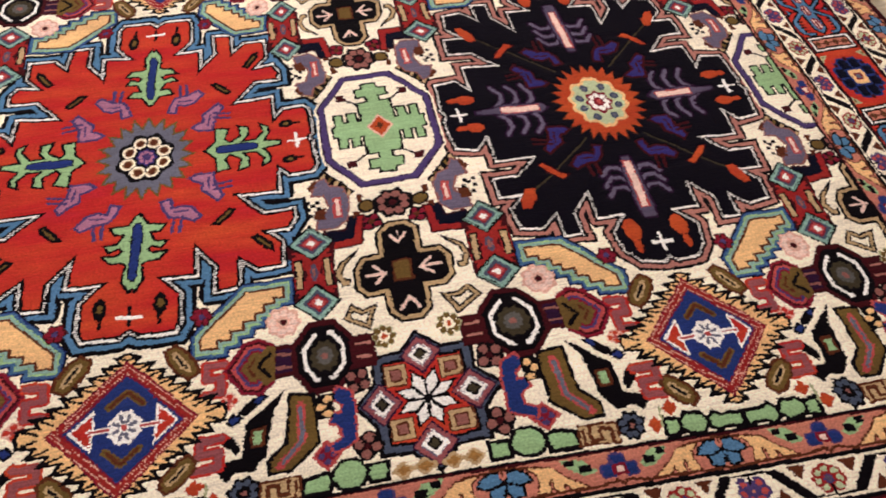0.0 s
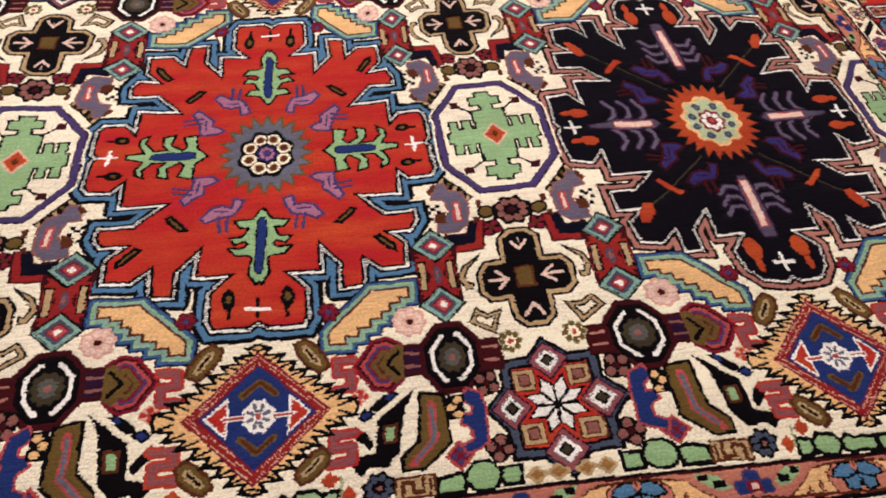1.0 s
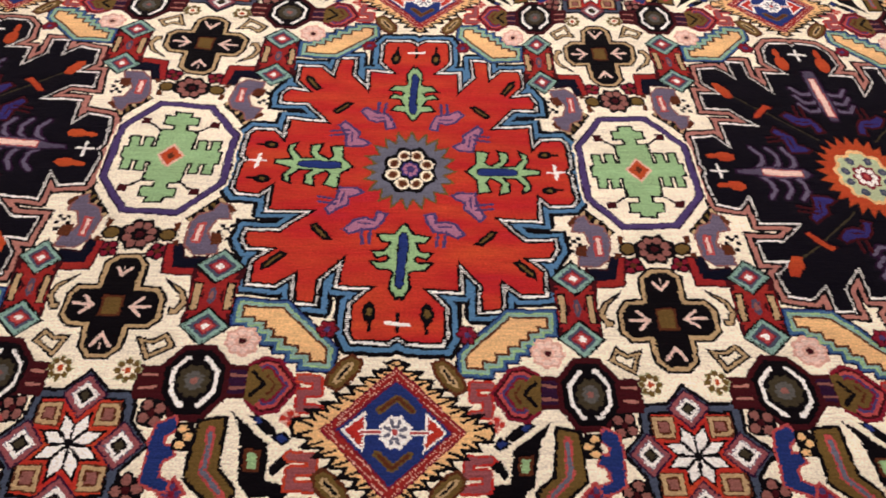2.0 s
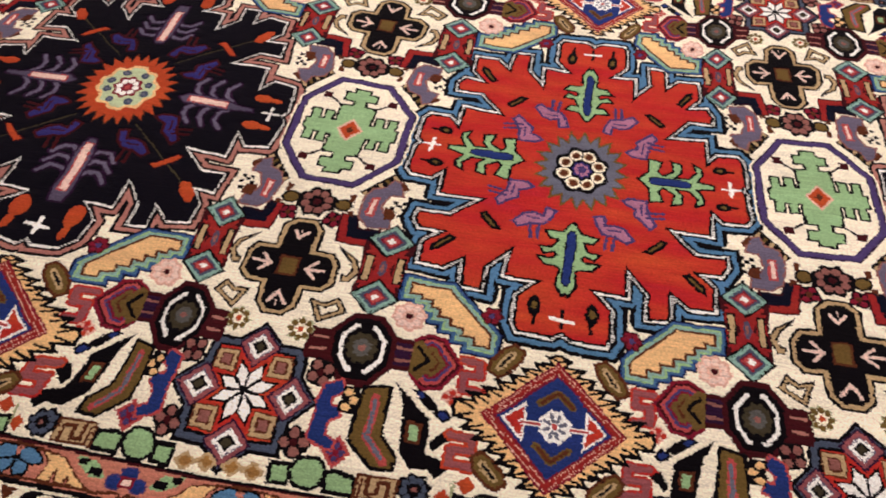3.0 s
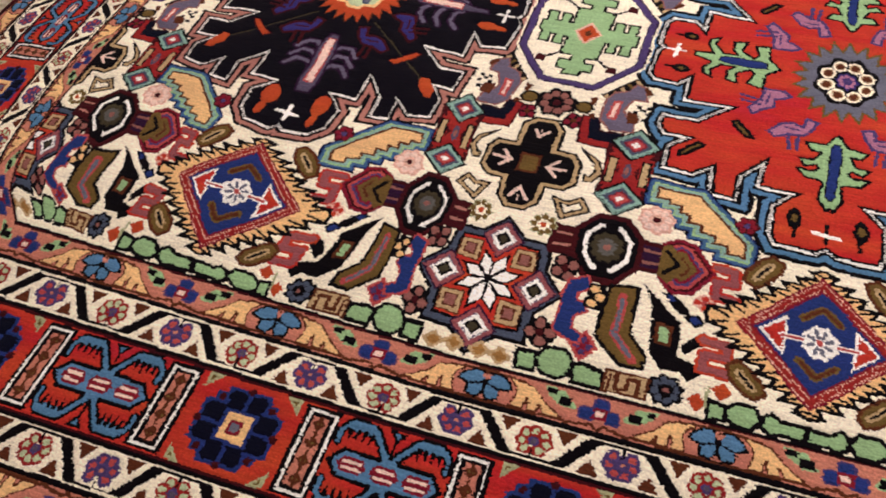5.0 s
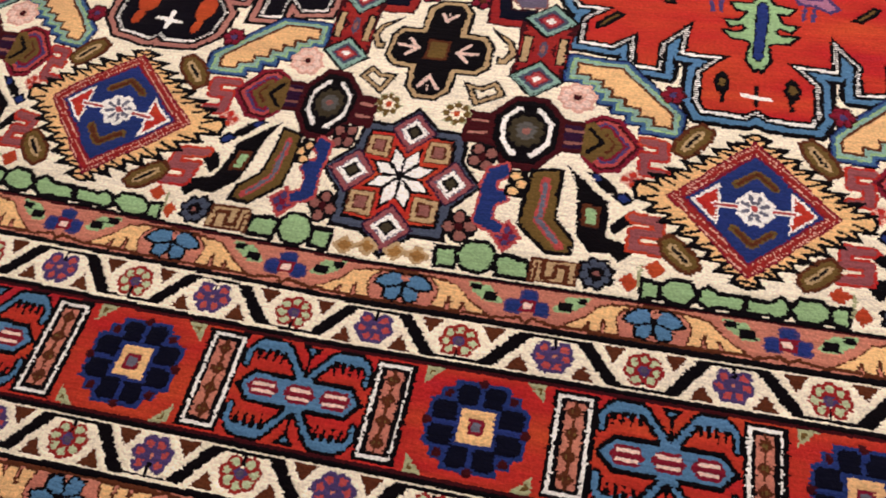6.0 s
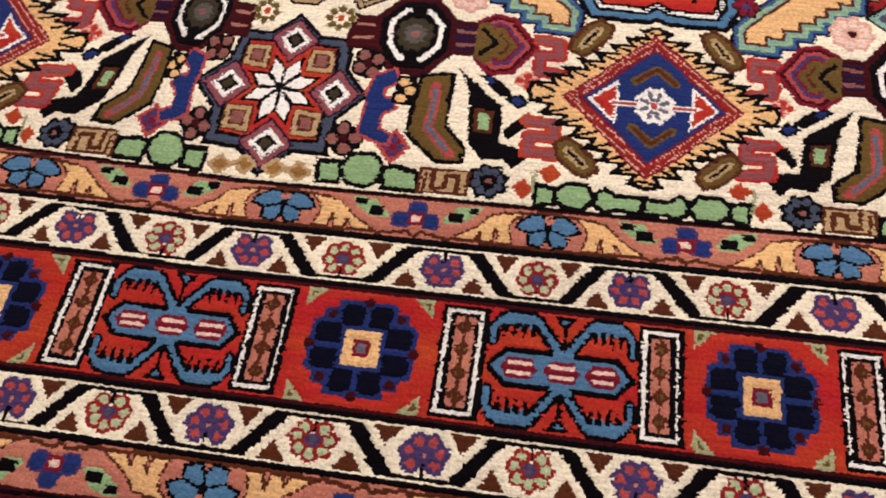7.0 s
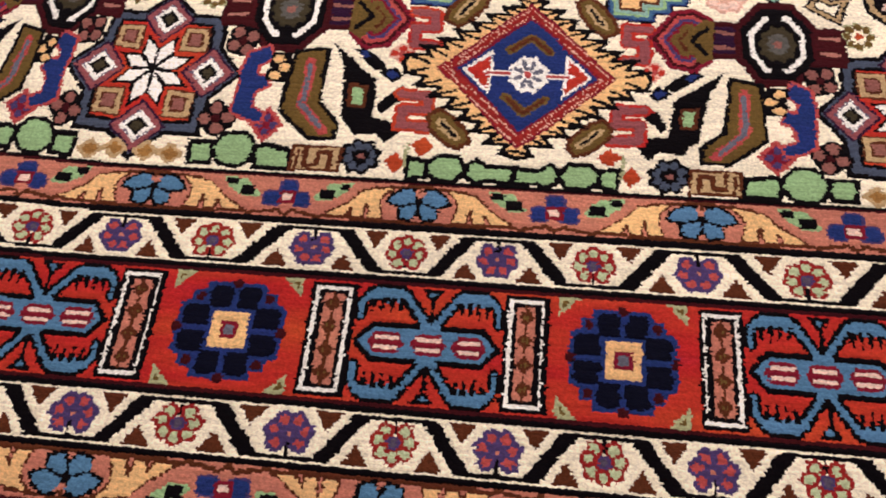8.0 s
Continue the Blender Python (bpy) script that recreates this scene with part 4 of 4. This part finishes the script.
NOTE = {"vine_band": "salmon pink band with a leafy vine", "zigzag_band": "ivory band with a black zigzag and small flowers", "main_band": "wide red band of blue and navy motifs"}
flat = lambda a: a.ravel()
sides = np.argmax(np.stack([q_low, q_high, q_end]), 0)
sides = np.where(sides == 2, np.where(U > 0, 2, 3), sides)
for side_no in range(4):
    here = (border > 0) & (sides == side_no)
    for key, (kind, q0, q1, repeat, count) in ALONG.items():
        k = np.nonzero(flat(here & (border > q0) & (border <= q1)))[0]
        run = (flat(gx) * 100 if side_no < 2 else flat(V))[k]
        p = count(run) if side_no == 0 else run / repeat if side_no == 1 else (run - AT_END[key][1]) / AT_END[key][0]
        q = flat(border)[k] - q0
        wide = q1 - q0
        if key == "edge":
            q = wide - q
        PARTS.append((kind, NOTE[kind], 0))
        band = len(PARTS) - 1
        ground = Brush(k, p, q)
        band_ground(ground, kind, wide, band)
        for n in range(int(np.floor(p.min())) - 1, int(np.ceil(p.max())) + 2):
            near = np.nonzero(np.abs(p - n) <= 0.5)[0]
            if not len(near):
                continue
            b = Brush(k[near], (p[near] - n) * repeat, q[near])
            if kind == "vine_band":
                PARTS.append(("vine_motif", "blue flower between yellow leaves", band))
                b.part = len(PARTS) - 1
                vine(b, wide)
            elif kind == "zigzag_band":
                odd = (n + SHIFT[key]) % 2 == 0
                PARTS.append(("flower_motif", "red and green flower in the zigzag" if odd else "purple heart-shaped flower in the zigzag", band))
                b.part = len(PARTS) - 1
                flip = Brush(b.index, b.x, b.y if key == "zigzag" else wide - b.y)
                flip.part = b.part
                bend(flip, wide, odd)
            else:
                PARTS.append(("crawling_motif", "blue eight-armed motif with three red and white ovals", band) if n % 2 == 0 else ("flower_motif", "navy flower with a yellow square heart", band))
                b.part = len(PARTS) - 1
                if n % 2 == 0:
                    b.x = b.x / 0.94
                (crawler if n % 2 == 0 else big_flower)(b, wide)
        if kind == "main_band":
            for n in range(int(np.floor(p.min())) - 1, int(np.ceil(p.max())) + 2):
                near = np.nonzero(np.abs(p - n - 0.5) <= 0.3)[0]
                if len(near):
                    PARTS.append(("bar_motif", "upright pink bar with a white line", band))
                    b = Brush(k[near], (p[near] - n - 0.5) * repeat, q[near])
                    b.part = len(PARTS) - 1
                    bar(b, 0, wide)
        # lines along the band's sides
        ground.part = band
        y = ground.y
        if kind == "vine_band":
            ground.lay(np.nonzero((y < 0.34) | (y > wide - 0.34))[0], "ink")
            ground.lay(np.nonzero(((y > 0.34) & (y < 0.6)))[0], "maroon")
        elif kind == "zigzag_band":
            ground.lay(np.nonzero((y < 0.25) | (y > wide - 0.25))[0], "ink")
        else:
            ground.lay(np.nonzero((y < 0.25) | (y > wide - 0.25))[0], "ink")
            ground.lay(np.nonzero(((y > 0.25) & (y < 0.6)) | ((y < wide - 0.25) & (y > wide - 0.6)))[0], "maroon")
owner[(owner == 0) & in_field & flat(V > 0)] = len(PARTS)
PARTS.append(("field", "ivory wool field of the rug beyond the medallions", 0))
outside = flat((q_low > 33.2) | (q_high > 33.2) | (q_end > 33.2))
owner[outside] = len(PARTS)
PARTS.append(("selvedge", "dark brown bound edge of the rug", 0))
colour[outside] = CODE["maroon"]
owner[flat((q_low > 34.0) | (q_high > 34.0) | (q_end > 33.8))] = -1

# --- knots to meshes: neighbouring knots of other yarns part in a shallow groove with an uneven edge
rng = np.random.default_rng(7)
C2, O2 = colour.reshape(NY, NX), owner.reshape(NY, NX)
for step in (1, -1):  # stray knots along the edges of the yarns
    other, others = np.roll(C2, step, 1), np.roll(O2, step, 1)
    stray = (rng.random(C2.shape) < 0.08) & (other != C2) & (others >= 0) & (O2 >= 0)
    C2, O2 = np.where(stray, other, C2), np.where(stray, others, O2)
pad = np.pad(C2, 1, mode="edge")
corner = [pad[:-1, :-1], pad[:-1, 1:], pad[1:, :-1], pad[1:, 1:]]
seam = (corner[0] != corner[1]) | (corner[0] != corner[2]) | (corner[0] != corner[3])
nodes_x, nodes_y = np.meshgrid(X0 + np.arange(NX + 1) * KNOT, Y0 + np.arange(NY + 1) * KNOT)
nodes_z = np.zeros_like(nodes_x)
nodes_x = nodes_x + seam * rng.uniform(-0.45, 0.45, seam.shape) * KNOT
nodes_y = nodes_y + seam * rng.uniform(-0.40, 0.40, seam.shape) * KNOT
nodes_z = nodes_z - seam * rng.uniform(0.0004, 0.0011, seam.shape)
calm = ~(seam[:-1, :-1] | seam[:-1, 1:] | seam[1:, :-1] | seam[1:, 1:])
tag = O2.astype(np.int64) * 64 + C2
start = np.ones((NY, NX), bool)
start[:, 1:] = ~(calm[:, 1:] & calm[:, :-1] & (tag[:, 1:] == tag[:, :-1]))
start[:, ::24] = True
row, first = np.nonzero(start)
last = np.r_[first[1:], NX]
last = np.where(np.r_[row[1:], NY] != row, NX, last)
own, dye = O2[row, first], C2[row, first]
span = NX + 1
quads = np.stack([row * span + first, row * span + last, (row + 1) * span + last, (row + 1) * span + first], 1)
keep = own >= 0
quads, own, dye = quads[keep], own[keep], dye[keep]
order = np.argsort(own, kind="stable")
quads, own, dye = quads[order], own[order], dye[order]
points = np.stack([nodes_x.ravel(), nodes_y.ravel(), nodes_z.ravel()], 1)

rug = tagged(new("rug"), "ivory and red hand-knotted wool rug with three medallions", "rug")
rug.location = (0, 0, 0)
made = {}


def knotted(number_, faces, dyes):
    name, label, above = PARTS[number_]
    ids, where = np.unique(faces, return_inverse=True)
    me = bpy.data.meshes.new(name)
    me.vertices.add(len(ids))
    me.vertices.foreach_set("co", points[ids].ravel())
    me.loops.add(faces.size)
    me.loops.foreach_set("vertex_index", where.ravel().astype(np.int32))
    me.polygons.add(len(faces))
    me.polygons.foreach_set("loop_start", np.arange(0, faces.size, 4, dtype=np.int32))
    used = np.unique(dyes)
    for u in used:
        me.materials.append(WOOL[u])
    me.polygons.foreach_set("material_index", np.searchsorted(used, dyes).astype(np.int32))
    me.polygons.foreach_set("use_smooth", np.ones(len(faces), bool))
    me.update(calc_edges=True)
    ob = tagged(new(name, me), label)
    made[number_] = ob
    return ob


cuts = np.r_[0, np.nonzero(np.diff(own))[0] + 1, len(own)]
for a, z in zip(cuts[:-1], cuts[1:]):
    if z > a:
        knotted(int(own[a]), quads[a:z], dye[a:z])
for n, ob in made.items():
    above = PARTS[n][2]
    ob.parent = made[above] if above in made and above != n and above != 0 else rug
back = new("backing", box_mesh("backing", [(X0 + 0.09, Y0 + 0.07, FLOOR_Z, X1 - 0.05, Y1 - 0.04, -0.003)], M_BACK))
tagged(back, "woven cotton backing").parent = rug


# cotton fringe at both ends: uneven twisted strands lying on the floor
def fringe(x, out):
    v, f = [], []
    y = Y0 + 0.03
    while y < Y1 - 0.05:
        length, lean, w = rng.uniform(0.05, 0.075), rng.uniform(-0.012, 0.012), rng.uniform(0.0016, 0.0026)
        n = len(v)
        for i in range(4):
            g = i / 3
            cx, cy, cz = x + out * length * g, y + lean * g * g, -0.006 - 0.0035 * min(1, 2 * g)
            r = w * (1 - 0.45 * g)
            v += [(cx, cy - r, cz), (cx, cy, cz + r), (cx, cy + r, cz), (cx, cy, cz - r)]
        for i in range(3):
            for j in range(4):
                a, c = n + i * 4 + j, n + i * 4 + (j + 1) % 4
                f.append((a, c, c + 4, a + 4))
        y += rng.uniform(0.0055, 0.0085)
    me = bpy.data.meshes.new("fringe")
    me.from_pydata(v, [], f)
    me.materials.append(M_COTTON)
    ob = tagged(new("fringe", me), "undyed cotton fringe", kind="stuff")
    ob.parent = rug


fringe(X1 - 0.05, 1)
fringe(X0 + 0.09, -1)
